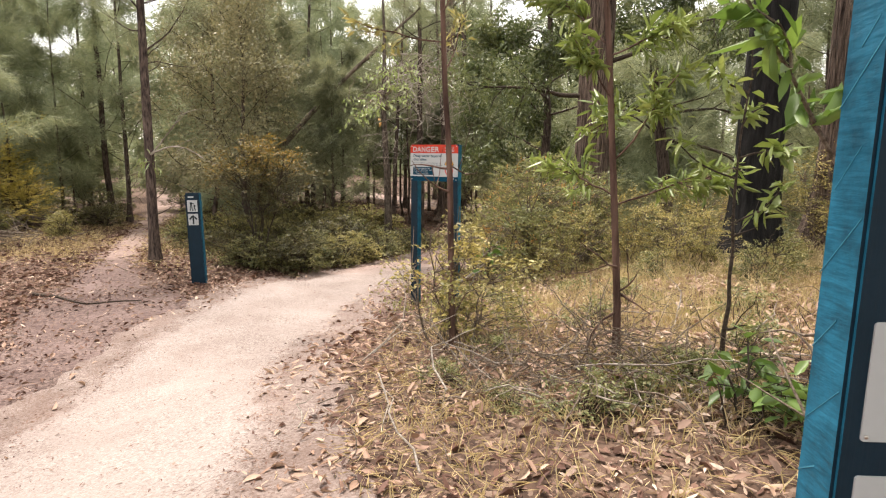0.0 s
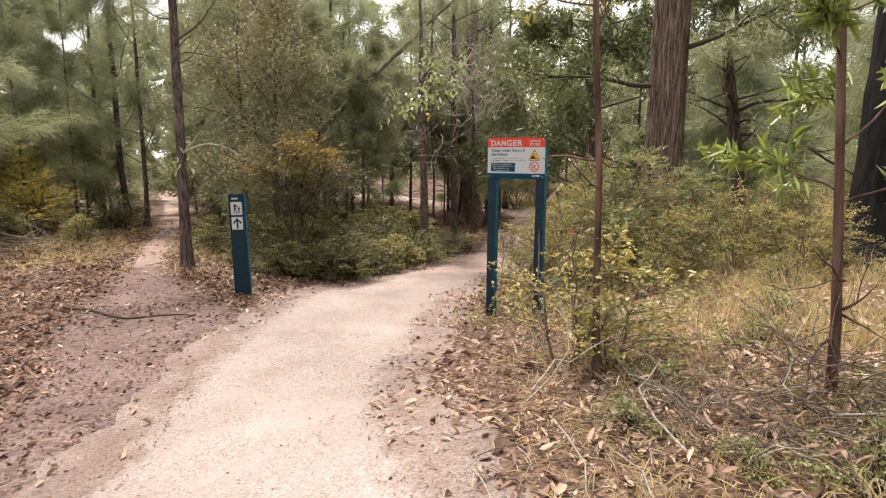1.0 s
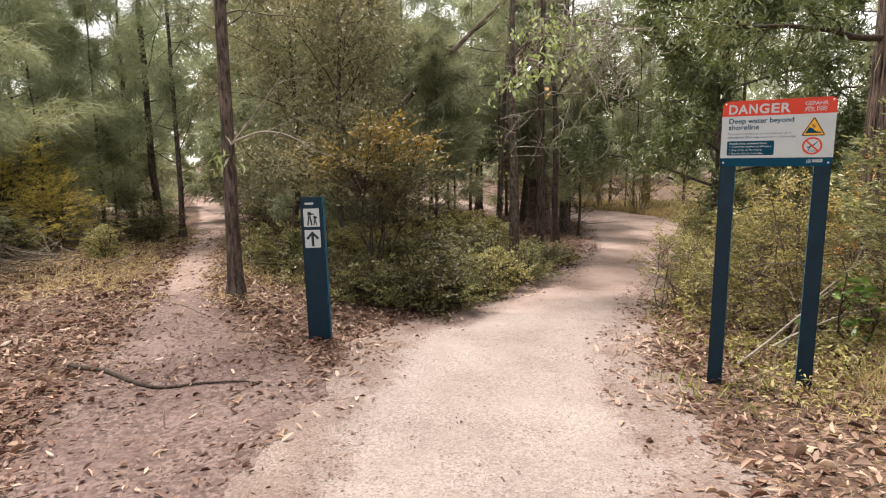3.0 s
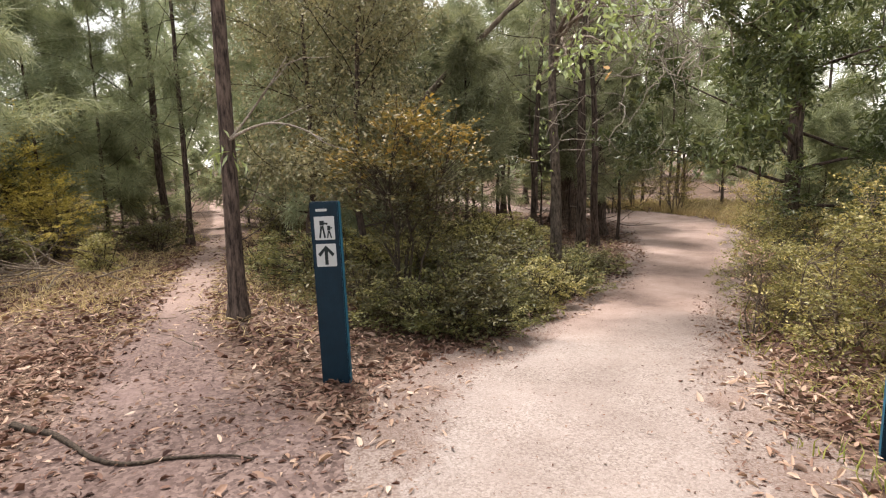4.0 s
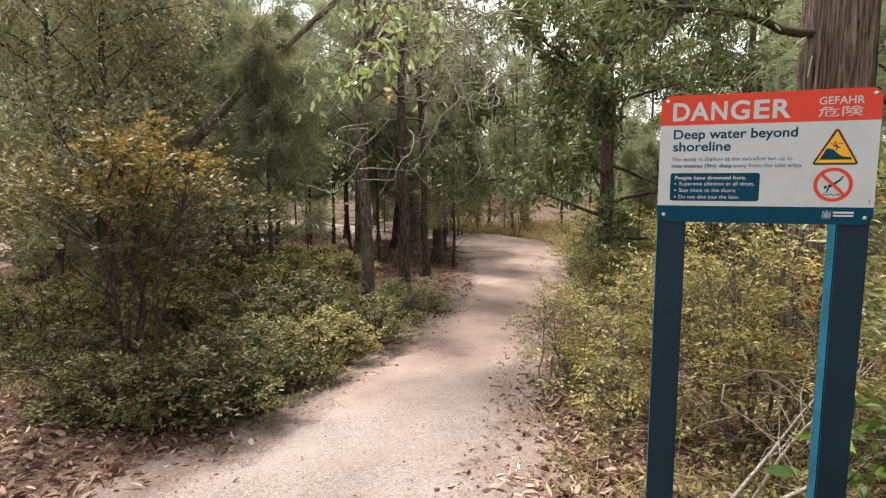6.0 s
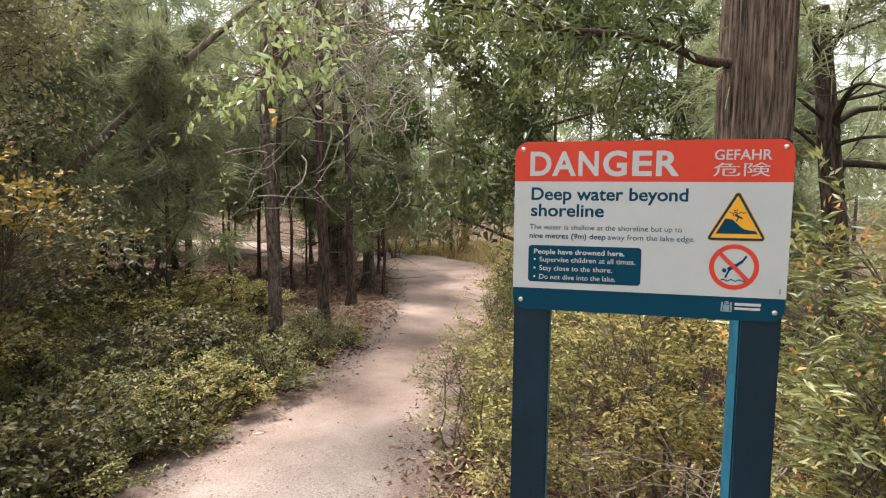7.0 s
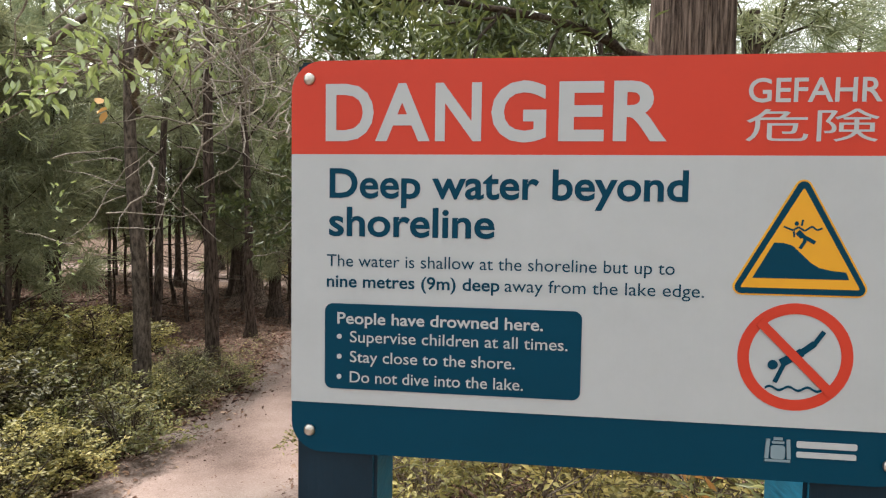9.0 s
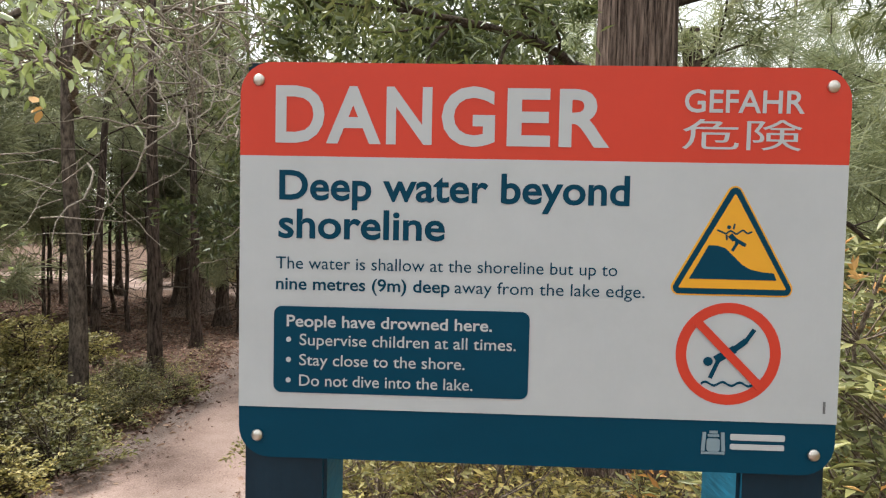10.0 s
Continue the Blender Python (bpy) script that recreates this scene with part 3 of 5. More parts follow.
    way = run * 0.6 + side * 0.8 + rng.normal(0, 0.4, (n, 3)) * np.array([1, 1, 0.6]) + np.array([0, 0, 0.08 - droop])
    new_shoot = (a[:, 2] + rng.normal(0, 0.10 * h, n) > 0.70 * h) if young else np.zeros(n, bool)
    for nm, sel, mt in (("foliage", ~new_shoot, leaf), ("new_growth", new_shoot, young)):
        if sel.any():
            put(nm, leaves_mesh(nm, a[sel], way[sel], ln[sel], ln[sel] * leaf_size[1], mt, rng, oval=leaf_size[0] > 0.08), root, "" if nm == "foliage" else "ochre young leaves at the top")
    return tagged(root, label, category, group)


def stand(root, x, y, turn=0.0, size=1.0, drop=0.0, z=None):
    """Sets a thing on the ground."""
    root.matrix_basis = pose(x, y, (float(ground_z(x, y)) if z is None else z) - drop, 0, 0, turn) @ Matrix.Scale(size, 4)
    return root


def again(root, x, y, turn=0.0, size=1.0, drop=0.0):
    ob = copy_thing(root, Matrix())
    return stand(ob, x, y, turn, size, drop)


def fissures(count, depth, twist=1.2):
    def f(th, s, pts):
        z = pts[:, 2:3]
        warp = 0.35 * np.sin(z * 1.1 + 3 * np.sin(th[None] * 2)) + 0.18 * np.sin(z * 3.7 + th[None] * 3) + twist * z * 0.05
        a = np.abs(np.sin(th[None] * count / 2 + warp * 3))
        b = np.abs(np.sin(th[None] * count * 0.81 + warp * 4 + 1.0))
        return 1 + depth * (np.sqrt(a) - 0.6) + depth * 0.7 * (np.sqrt(b) - 0.6)
    return f


def flared(count, depth, base, reach):
    g = fissures(count, depth)

    def f(th, s, pts):
        z = np.maximum(pts[:, 2:3], 0)
        return g(th, s, pts) * (1 + base * np.exp(-z / reach) * (1 + 0.35 * np.sin(3 * th[None] + 1)))
    return f


# the slim tree beside the marker, with its forked bare bough
slim = tree("sheoak_tree", 7.5, 0.080, 3.3, 1.25, 16, 11, M_BARK, M_NEEDLE, "slim rough-barked sheoak standing between trail and marker post", bare=5, rings=60, wig=0.008, sides=28, taper=0.6, ridge=flared(9, 0.06, 0.25, 0.25), lean=(0.008, 0.0))
bt = Tubes()
_rng = np.random.RandomState(5)
for way, ln in (((0.8, -0.15, 0.58), 1.0), ((0.75, -0.3, 0.55), 1.15)):
    c = course((0.03, -0.03, 1.70), way, ln, 9, _rng, 0.035, 0.01 if ln < 1.1 else -0.13)
    bt.add(c, np.linspace(0.015, 0.005, 10), 6)
    for k in (4, 6, 8):
        bt.add(course(c[k], unit(c[k] - c[k - 1]) + _rng.normal(0, 0.45, 3), 0.45, 4, _rng, 0.12, -0.06), np.linspace(0.006, 0.002, 5), 4)
put("bough", bt.mesh("bough", M_TWIG_PALE), slim, "forked pale bare bough")
_a = np.array([0.0, -0.05, 1.62]) + _rng.normal(0, 0.09, (26, 3))
put("leaf_tuft", leaves_mesh("leaf_tuft", _a, _rng.normal(0, 0.6, (26, 3)) + np.array([0, 0, -0.6]), 0.14, 0.03, M_GLOSSLEAF, _rng), slim, "tuft of drooping green leaves")
stand(slim, -4.8, 9.27, 0)

# big stringybark behind the danger sign
big = tree("stringybark_tree", 15.0, 0.25, 6.5, 3.4, 16, 21, M_STRING, M_NEEDLE, "large tree with deeply fissured stringy brown bark", leaf_size=(0.26, 0.007), sides=120, rings=90, wig=0.012,
           taper=0.5, ridge=flared(34, 0.15, 0.35, 0.5), per=9)
_rng = np.random.RandomState(6)
for z0, way, ln, sag in ((2.72, (-1.0, -0.15, 0.02), 1.7, -0.05), (4.0, (-1.0, 0.1, 0.25), 2.6, 0.0), (3.2, (0.9, -0.4, 0.3), 1.6, 0.0)):
    bt = Tubes()
    c = course((0.2 * way[0], 0.2 * way[1], z0), way, ln, 10, _rng, 0.10, sag)
    bt.add(c, np.linspace(0.036, 0.008, 11), 8)
    spots = []
    for k in range(3, 11):
        tw = course(c[k], unit(c[k] - c[k - 1]) + _rng.normal(0, 0.6, 3), 0.6, 5, _rng, 0.2)
        bt.add(tw, np.linspace(0.012, 0.003, 6), 5)
        spots.append(tw[2:])
    lim = put("limb", bt.mesh("limb", M_TWIG_DARK), big, "dark crooked bough")
    _a = np.repeat(np.concatenate(spots), 34, 0)
    _a = _a + _rng.normal(0, 0.12, _a.shape)
    put("leaf_spray", leaves_mesh("leaf_spray", _a, _rng.normal(0, 0.7, _a.shape) + np.array([0, 0, -0.2]), 0.10, 0.02, M_DARKLEAF, _rng), lim, "spray of narrow dark leaves")
stand(big, 2.13, 9.2)
dark_lean = tree("sheoak_tree", 3.4, 0.12, 2.1, 1.35, 12, 23, M_BARK, M_NEEDLE, "dark leaning sheoak trunk near the large stringybark", lean=(-0.15, 0.0), wig=0.03, leaf_size=(0.22, 0.009), sides=24, ridge=fissures(13, 0.07), rings=30,
                 taper=0.45, per=8, twig_mat=M_TWIG_DARK)
_rng = np.random.RandomState(16)
for z0, way, ln in ((2.15, (1.0, -0.3, 0.1), 1.9), (2.5, (0.8, 0.2, 0.55), 1.6), (2.4, (-0.7, -0.4, 0.6), 1.2)):
    bt = Tubes()
    c = course((-0.28, 0, z0), way, ln, 11, _rng, 0.14, -0.03)
    bt.add(c, np.linspace(0.034, 0.006, 12), 7)
    for k in (4, 6, 8, 10):
        bt.add(course(c[k], unit(c[k] - c[k - 1]) + _rng.normal(0, 0.5, 3), 0.6, 5, _rng, 0.2), np.linspace(0.010, 0.003, 6), 4)
    put("bough", bt.mesh("bough", M_TWIG_DARK), dark_lean, "crooked dark bough")
stand(dark_lean, 3.62, 9.7)

burnt = tree("burnt_tree", 9.0, 0.235, 5.0, 2.0, 9, 31, M_CHAR, M_NEEDLE, "thick tree trunk charred black by fire", sides=48, rings=50, wig=0.03, taper=0.55, lean=(0.015, 0.0), ridge=flared(16, 0.10, 0.55, 0.35))
stand(burnt, 3.36, 6.6)
rough = tree("stringybark_tree", 13.0, 0.17, 6.0, 2.8, 13, 33, M_STRING, M_NEEDLE, "leaning stringybark beside the charred trunk", leaf_size=(0.26, 0.007), sides=100, rings=70, wig=0.012, lean=(-0.02, 0.0),
             taper=0.5, ridge=flared(22, 0.15, 0.9, 0.4), per=9)
stand(rough, 4.42, 7.0, 40)

# broken pale trunk whose long bough hangs glossy leaves and dry grey twigs over the track
glossy = new("glossy_leaf_tree")
_rng = np.random.RandomState(8)
tb = Tubes()
_z = np.linspace(-0.7, 5.2, 58)
tb.add(np.stack([0.02 * np.sin(1.9 * _z) - 0.02 * _z, 0.03 * np.sin(1.3 * _z + 1), _z], 1), 0.088 * (1 - 0.15 * _z) * (1 + 0.5 * np.exp(-np.maximum(_z + 0.4, 0) / 0.15)), 22, fissures(8, 0.06))
put("trunk", tb.mesh("trunk", M_BARK_MID), glossy)
_tips = []
for start, goal, sag in (((0, 0, 2.75), (0.28, -2.85, 2.42), 0.2), ((0, 0, 2.9), (0.66, -2.6, 2.75), 0.2), ((0, 0, 3.0), (-0.05, -2.5, 2.55), 0.2), ((0, 0, 3.1), (0.34, -2.3, 2.95), 0.25), ((0, 0, 3.2), (0.72, -2.1, 3.15), 0.25), ((0, 0, 3.2), (1.3, -1.9, 3.3), 0.3)):
    bt = Tubes()
    t = np.linspace(0, 1, 14)[:, None]
    c = np.array(start) * (1 - t) + np.array(goal) * t + np.array([0, 0, sag]) * 4 * t * (1 - t) + np.cumsum(_rng.normal(0, 0.02, (14, 3)), 0)
    bt.add(c, np.linspace(0.032, 0.006, 14), 7)
    for k in range(5, 14):
        for _ in range(2):
            tw = course(c[k], unit(c[k] - c[k - 1]) * 0.5 + _rng.normal(0, 0.6, 3) * np.array([1, 1, 0.5]), _rng.uniform(0.25, 0.6), 5, _rng, 0.22, -0.05)
            bt.add(tw, np.linspace(0.007, 0.002, 6), 4)
            if goal[0] < 0.8 and k > 8:
                _tips.append(tw[2:])
    put("limb", bt.mesh("limb", M_TWIG), glossy)
_a = np.concatenate(_tips)
_a = np.repeat(_a, 5, 0)[_rng.rand(len(_a) * 5) < 0.45]
_a = _a + _rng.normal(0, 0.045, _a.shape)
put("crown", leaves_mesh("crown", _a, _rng.normal(0, 0.6, _a.shape) + np.array([0, -0.1, -0.75]), 0.092 * _rng.uniform(0.6, 1.2, len(_a)), 0.036, M_GLOSSLEAF, _rng, oval=True), glossy, "glossy hanging green leaves")
for _ in range(3):
    _a = np.array([[0.30, -2.82, 2.27]]) + _rng.normal(0, 0.025, (1, 3))
    put("dead_leaf", leaves_mesh("dead_leaf", _a, _rng.normal(0, 0.5, (1, 3)) + np.array([0, 0, -0.8]), 0.08, 0.045, M_TIP, _rng, oval=True), glossy, "withered orange leaf")
_a = np.array([-0.28, -1.6, 1.45]) + _rng.normal(0, 1, (34, 3)) * np.array([0.06, 0.06, 0.42])
tagged(put("vine_leaves", leaves_mesh("vine_leaves", _a, _rng.normal(0, 0.5, (34, 3)) + np.array([0, 0, -0.8]), 0.05, 0.02, M_GLOSSLEAF, _rng, oval=True), glossy, "hanging strand of green leaves"), kind="stuff")
dt = Tubes()
for _ in range(120):
    s0 = np.array([0.98, -1.95, 2.95]) + _rng.normal(0, 1, 3) * np.array([0.38, 0.4, 0.30])
    dt.add(course(s0, _rng.normal(0, 1, 3) + np.array([0.1, 0, -0.35]), _rng.uniform(0.4, 1.0), 7, _rng, 0.34), np.linspace(0.008, 0.002, 8), 4)
for _ in range(26):
    s0 = np.array([0.2, -0.6, 1.9]) + _rng.normal(0, 1, 3) * np.array([0.5, 0.5, 0.45])
    dt.add(course(s0, _rng.normal(0, 1, 3) * np.array([1, 0.6, 0.5]), _rng.uniform(0.4, 0.9), 6, _rng, 0.25), np.linspace(0.006, 0.002, 7), 4)
tagged(put("twig_tangle", dt.mesh("twig_tangle", M_TWIG_PALE), glossy, "tangle of pale dead twigs"), kind="stuff")
tagged(glossy, "slender mottled-barked tree with a bough of glossy hanging leaves", "tree")
stand(glossy, -1.5, 12.8, 0, z=0.0)

DARK = "dark slender sheoak trunk with feathery crown beside the track"
trio = [(-0.95, 14.6, 0.095, 7.5, 51), (0.05, 19.0, 0.14, 9.0, 52), (-0.45, 16.4, 0.085, 7.0, 53), (-1.75, 15.6, 0.075, 6.5, 54), (-0.5, 21.0, 0.30, 11.0, 55)]
for x, y, r, h, seed in trio:
    big_one = r > 0.2
    tr = tree("sheoak_tree", h, r, 3.0, 1.4, 15, seed, M_STRING if big_one else M_BARK, M_NEEDLE_DARK, "thick grey-brown fissured trunk at the bend of the track" if big_one else DARK, bare=16, per=7, group="trees at the bend",
              leaf_size=(0.24, 0.007), lean=(0.04 * (seed % 3 - 1), 0.0), twig_mat=M_TWIG_DARK, sides=40 if big_one else 12, ridge=flared(24, 0.09, 0.4, 0.5) if big_one else None, rings=40 if big_one else 16)
    stand(tr, x, y, seed * 37)

# dark spreading broadleaf tree behind the sign
spreading = tree("broadleaf_tree", 6.0, 0.13, 1.2, 2.7, 26, 61, M_BARK, M_DARKLEAF, "spreading tree with crooked boughs and dense dark narrow leaves", needle=False, leaf_size=(0.12, 0.26), per=21, tilt=(-0.15, 0.5),
                 clump=0.10, wig=0.08, twigs=8, droop=0.2, taper=0.7)
stand(spreading, 1.95, 13.1, 15)
screen = shrub("broadleaf_shrub", 2.3, 0.8, 7, 245, M_DARKLEAF, "tall shrub with narrow dark leaves below the spreading tree", (0.09, 0.26), 150, 16, low=0.15)
stand(screen, 1.75, 12.6, 0, 0.75)
again(screen, 2.75, 12.0, 120, 0.85)
spreading2 = tree("broadleaf_tree", 7.0, 0.14, 2.4, 2.8, 22, 62, M_BARK, M_DARKLEAF, "dark leafy tree overhanging the far bend of the track", needle=False, leaf_size=(0.14, 0.24), per=16, tilt=(-0.1, 0.6),
                  clump=0.10, wig=0.06, twigs=8, droop=0.25)
stand(spreading2, -0.9, 22.5, 200)
again(spreading2, 6.0, 16.0, 60, 0.95)

# dark small-leaved growth behind the marker
gloom = tree("broadleaf_tree", 4.8, 0.055, 0.9, 1.5, 30, 81, M_BARK, M_SHADELEAF, "dark small-leaved tree in the shade behind the slim sheoak", needle=False, leaf_size=(0.06, 0.45), per=13, clump=0.3, wig=0.09, twigs=9, droop=0.2, twig_mat=M_TWIG_DARK, tilt=(-0.1, 0.9))
stand(gloom, -4.1, 11.5)
again(gloom, -5.2, 12.3, 140, 1.05)
shade = [tree("young_sheoak", hh, 0.045, 1.1, rr, 24, 85 + k, M_BARK, M_NEEDLE_DARK, "dark sheoak in the shaded scrub beside the track", leaf_size=(0.24, 0.012), per=14, twigs=6, clump=0.15, droop=0.4, bare=6, group="shaded sheoaks", single=False,
              twig_mat=M_TWIG_DARK) for k, (hh, rr) in enumerate(((4.4, 1.1), (5.4, 1.3)))]
for i, (x, y) in enumerate(((-2.9, 13.6), (-4.4, 13.6), (-3.4, 16.9), (-4.9, 16.4), (-0.6, 20.0), (0.5, 21.6), (0.3, 18.0), (-5.0, 19.0), (-6.6, 19.2))):
    (stand if i < 2 else again)(shade[i % 2], x, y, i * 77, 0.9 + 0.1 * (i % 3))

# thin dark stems over the shaded leaf litter
stems = [tree("thin_sheoak", hh, rr, 2.6, 1.0, 12, 401 + k, M_BARK, M_NEEDLE_DARK, "thin dark bare-stemmed sheoak over shaded leaf litter", per=9, bare=9, twigs=4, leaf_size=(0.26, 0.014), clump=0.2, droop=0.5, group="thin shaded sheoaks",
              single=False, twig_mat=M_TWIG_DARK, lean=(0.03 * (k - 1), 0.0), wig=0.05, sides=8, bare_to=0.4) for k, (hh, rr) in enumerate(((5.0, 0.04), (5.8, 0.055), (4.4, 0.03)))]
for i, (x, y) in enumerate(((-5.87, 19.7), (-5.5, 20.3), (-3.22, 20.2), (-6.5, 21.6), (-6.0, 21.5), (-7.6, 22.1), (-1.63, 18.7), (-4.2, 17.6), (-2.9, 18.2), (-5.5, 17.0), (-2.2, 21.4), (-4.0, 19.4), (-3.4, 22.4), (-5.0, 14.4), (-1.4, 19.9), (3.3, 26.4), (3.65, 26.6))):
    (stand if i < 3 else again)(stems[i % 3], x, y, i * 67, 0.85 + 0.07 * (i * 3 % 5))

# leaning trunk in the shade
leaning = tree("leaning_tree", 5.0, 0.10, 3.2, 1.1, 6, 71, M_BARK_PALE, M_NEEDLE, "leaning crooked trunk in the shaded scrub", lean=(0.95, 0.0), wig=0.03, twig_mat=M_TWIG_DARK, leaf_size=(0.24, 0.007))
stand(leaning, -5.6, 13.7)

# forest: a few grown trees, repeated with turns and sizes
FEATHER = "feathery grey-green sheoak with dark thin trunk"
proto, fine_proto = [], []
for k, (h, r, low, reach, limbs) in enumerate([(8.0, 0.065, 1.5, 2.0, 26), (9.5, 0.075, 2.0, 2.2, 28), (7.0, 0.055, 1.2, 1.8, 24), (10.5, 0.09, 2.4, 2.5, 28)]):
    for row, per, wide in ((proto, 7, 0.026), (fine_proto, 15, 0.0115)):
        row.append(tree("sheoak_tree", h, r, low, reach, limbs, 100 + k, M_BARK, M_NEEDLE_FAR if k % 2 else M_NEEDLE, FEATHER, leaf_size=(0.32, wide), per=per, bare=7, group="forest sheoaks", clump=0.09, droop=0.45, twig_mat=M_TWIG_DARK,
                        single=False, limb_share=0.16))
NEAR_TREES = [(-8.5, 14.7, 0, 0.95), (-9.8, 16.0, 3, 1.0), (-6.6, 16.5, 1, 0.9), (-5.6, 15.4, 2, 0.9), (-4.6, 18.0, 1, 1.0), (-2.6, 20.6, 2, 1.0), (-6.3, 20.9, 3, 0.9), (-4.7, 21.2, 0, 1.0), (-8.6, 19.6, 0, 1.0),
              (-11.8, 13.0, 1, 0.9), (-13.5, 17.5, 3, 0.9), (-9.0, 21.6, 2, 1.1), (-13.0, 15.4, 1, 0.85), (-12.0, 18.4, 3, 0.85), (-15.5, 14.0, 0, 1.0), (-9.6, 10.6, 2, 0.85), (-12.2, 9.0, 0, 0.95), (5.4, 8.4, 2, 0.8), (4.4, 18.5, 0, 0.95), 
              (5.2, 22.5, 2, 1.0), (1.0, 26.2, 3, 1.1), (-10.6, 15.2, 0, 0.7), (-12.0, 26.0, 1, 1.1), (-15.3, 25.4, 2, 1.1), (-1.4, 24.2, 2, 1.1), (7.6, 12.2, 1, 0.75), (8.5, 18.0, 3, 0.85), (8.8, 9.5, 0, 0.9), (0.2, 28.0, 1, 1.0), (3.2, 29.0, 0, 1.0), (-2.5, 25.0, 3, 1.0), (6.0, 28.0, 2, 1.1), (-6.0, 26.0, 1, 1.0), (10.5, 13.5, 2, 0.9), (7.0, 5.5, 1, 0.85)]
used = set()


def next_tree(k, fine, x, y, turn, size):
    """The first of a kind is set in place itself, the rest are copies."""
    kind = (fine_proto if fine else proto)[k]
    if kind.name in used:
        return again(kind, x, y, turn, size)
    used.add(kind.name)
    return stand(kind, x, y, turn, size)


for i, (x, y, k, s) in enumerate(NEAR_TREES):
    next_tree(k, math.hypot(x + 1, y - 4) < 15, x, y, i * 83 + 17, s)
rng = np.random.RandomState(7)
placed = []
while len(placed) < 26:
    ang, dist = rng.uniform(-62, 68), rng.uniform(22, 52)
    x, y = dist * math.sin(math.radians(ang)) - 1, dist * math.cos(math.radians(ang)) + 3
    if ang > 18 and rng.rand() < 0.35:
        continue
    if off_trail(np.array([x]), np.array([y]))[0] < 1.2 or off_track(np.array([x]), np.array([y]))[0] < 1.2:
        continue
    if any((x - a) ** 2 + (y - b) ** 2 < 5 for a, b in placed):
        continue
    placed.append((x, y))
    next_tree(rng.randint(4), False, x, y, rng.uniform(0, 360), rng.uniform(0.9, 1.45))

# young sheoaks and scrub that fill the forest's lower storey
young, fine_young = [[tree("young_sheoak", h, 0.03, 0.35, reach, 22, 140 + k, M_BARK, M_NEEDLE if k else M_NEEDLE_FAR, "young feathery sheoak with foliage down to the ground", leaf_size=(0.26, wide), per=per, twigs=5, clump=0.2, droop=0.4,
                          group="young sheoaks", single=False, twig_mat=M_TWIG_DARK) for k, (h, reach) in enumerate(((3.4, 0.95), (4.6, 1.15), (2.6, 0.85)))] for per, wide in ((7, 0.02), (17, 0.0085))]
YOUNG = [(-4.9, 12.9), (-10.9, 13.9), (-12.3, 18.9), (-17.2, 33.4), (-15.6, 34.2), (-18.6, 32.8), (-13.0, 29.0), (-13.4, 21.0), (-9.4, 19.2), (-7.4, 17.6), (-12.6, 16.9), (-11.0, 16.2), (-12.4, 11.4), (-13.6, 13.6), (-10.8, 11.2), 
         (3.8, 11.0), (4.9, 13.0), (3.4, 15.2), (5.8, 17.4), (5.6, 9.4), (6.6, 10.6), (7.8, 7.2), (0.8, 29.0), (-1.2, 27.4), (2.6, 31.0), (-4.4, 26.4)]
for i, (x, y) in enumerate(YOUNG):
    kind = (fine_young if math.hypot(x + 1, y - 4) < 14.5 else young)[i % 3]
    (again if kind.name in used else stand)(kind, x, y, i * 59, 0.85 + 0.08 * (i * 5 % 6))
    used.add(kind.name)
count = 0
while count < 22:
    ang, dist = rng.uniform(-58, 64), rng.uniform(17, 40)
    x, y = dist * math.sin(math.radians(ang)) - 1, dist * math.cos(math.radians(ang)) + 3
    if off_trail(np.array([x]), np.array([y]))[0] < 1.1 or off_track(np.array([x]), np.array([y]))[0] < 1.3:
        continue
    count += 1
    again(young[rng.randint(3)], x, y, rng.uniform(0, 360), rng.uniform(0.8, 1.4))
# unseen trees added behind and beside the start of the walk, to block sky light
for i, (x, y) in enumerate(((-1.2, -7.0), (3.2, -4.2), (6.4, 0.8), (-8.4, -2.0), (-5.2, -9.0), (7.5, -5.5))):
    next_tree(i % 4, False, x, y, i * 67, 1.05)
for i, (x, y) in enumerate(((-3.2, -5.0), (3.9, -1.6), (-8.5, 1.0), (5.8, 3.4))):
    again(young[i % 3], x, y, i * 41, 1.1)

# far woods beyond the last single trees
n = 26000
ang, dist = np.radians(rng.uniform(-75, 80, n)), rng.uniform(52, 75, n)
fz = rng.beta(1.6, 1.6, n) * (9 + 4 * np.sin(ang * 9) + 2 * np.sin(ang * 23 + 1))
fa = np.stack([dist * np.sin(ang), dist * np.cos(ang) + 3, fz - 0.3], 1)
woods = put("far_woods", leaves_mesh("far_woods", fa, rng.normal(0, 1, (n, 3)), 1.1, 0.5, M_NEEDLE_FAR, rng))
tagged(woods, "distant grey-green forest edge", "woods", kind="stuff")

# ---- shrubs ----
ochre = shrub("ochre_shrub", 2.35, 0.84, 6, 207, M_BRONZE, "upright shrub with ochre and olive small leaves beside the marker post", (0.05, 0.52), 330, 20, low=0.36, young=M_ORANGE, loose=0.75)
stand(ochre, -3.25, 9.62)
yellow = shrub("yellow_shrub", 2.4, 1.25, 9, 203, M_YELLOW, "rounded yellow-green shrub at the edge of the clearing", (0.055, 0.5), 460, 26, low=0.06)
stand(yellow, -11.1, 12.9, 0, 1.05)
again(yellow, -11.8, 14.6, 80, 0.8)
again(yellow, -9.7, 12.7, 150, 0.55)
UNDER = "low dark-green undergrowth beside the track"
under = [shrub("low_shrub", 0.62, 0.46, 7, 210 + k, m, UNDER, (0.036, 0.5), 130, 23, group="undergrowth", low=0.0, loose=1.1) for k, m in enumerate((M_BRONZE, M_UNDER, M_OLIVE))]
_rng = np.random.RandomState(77)
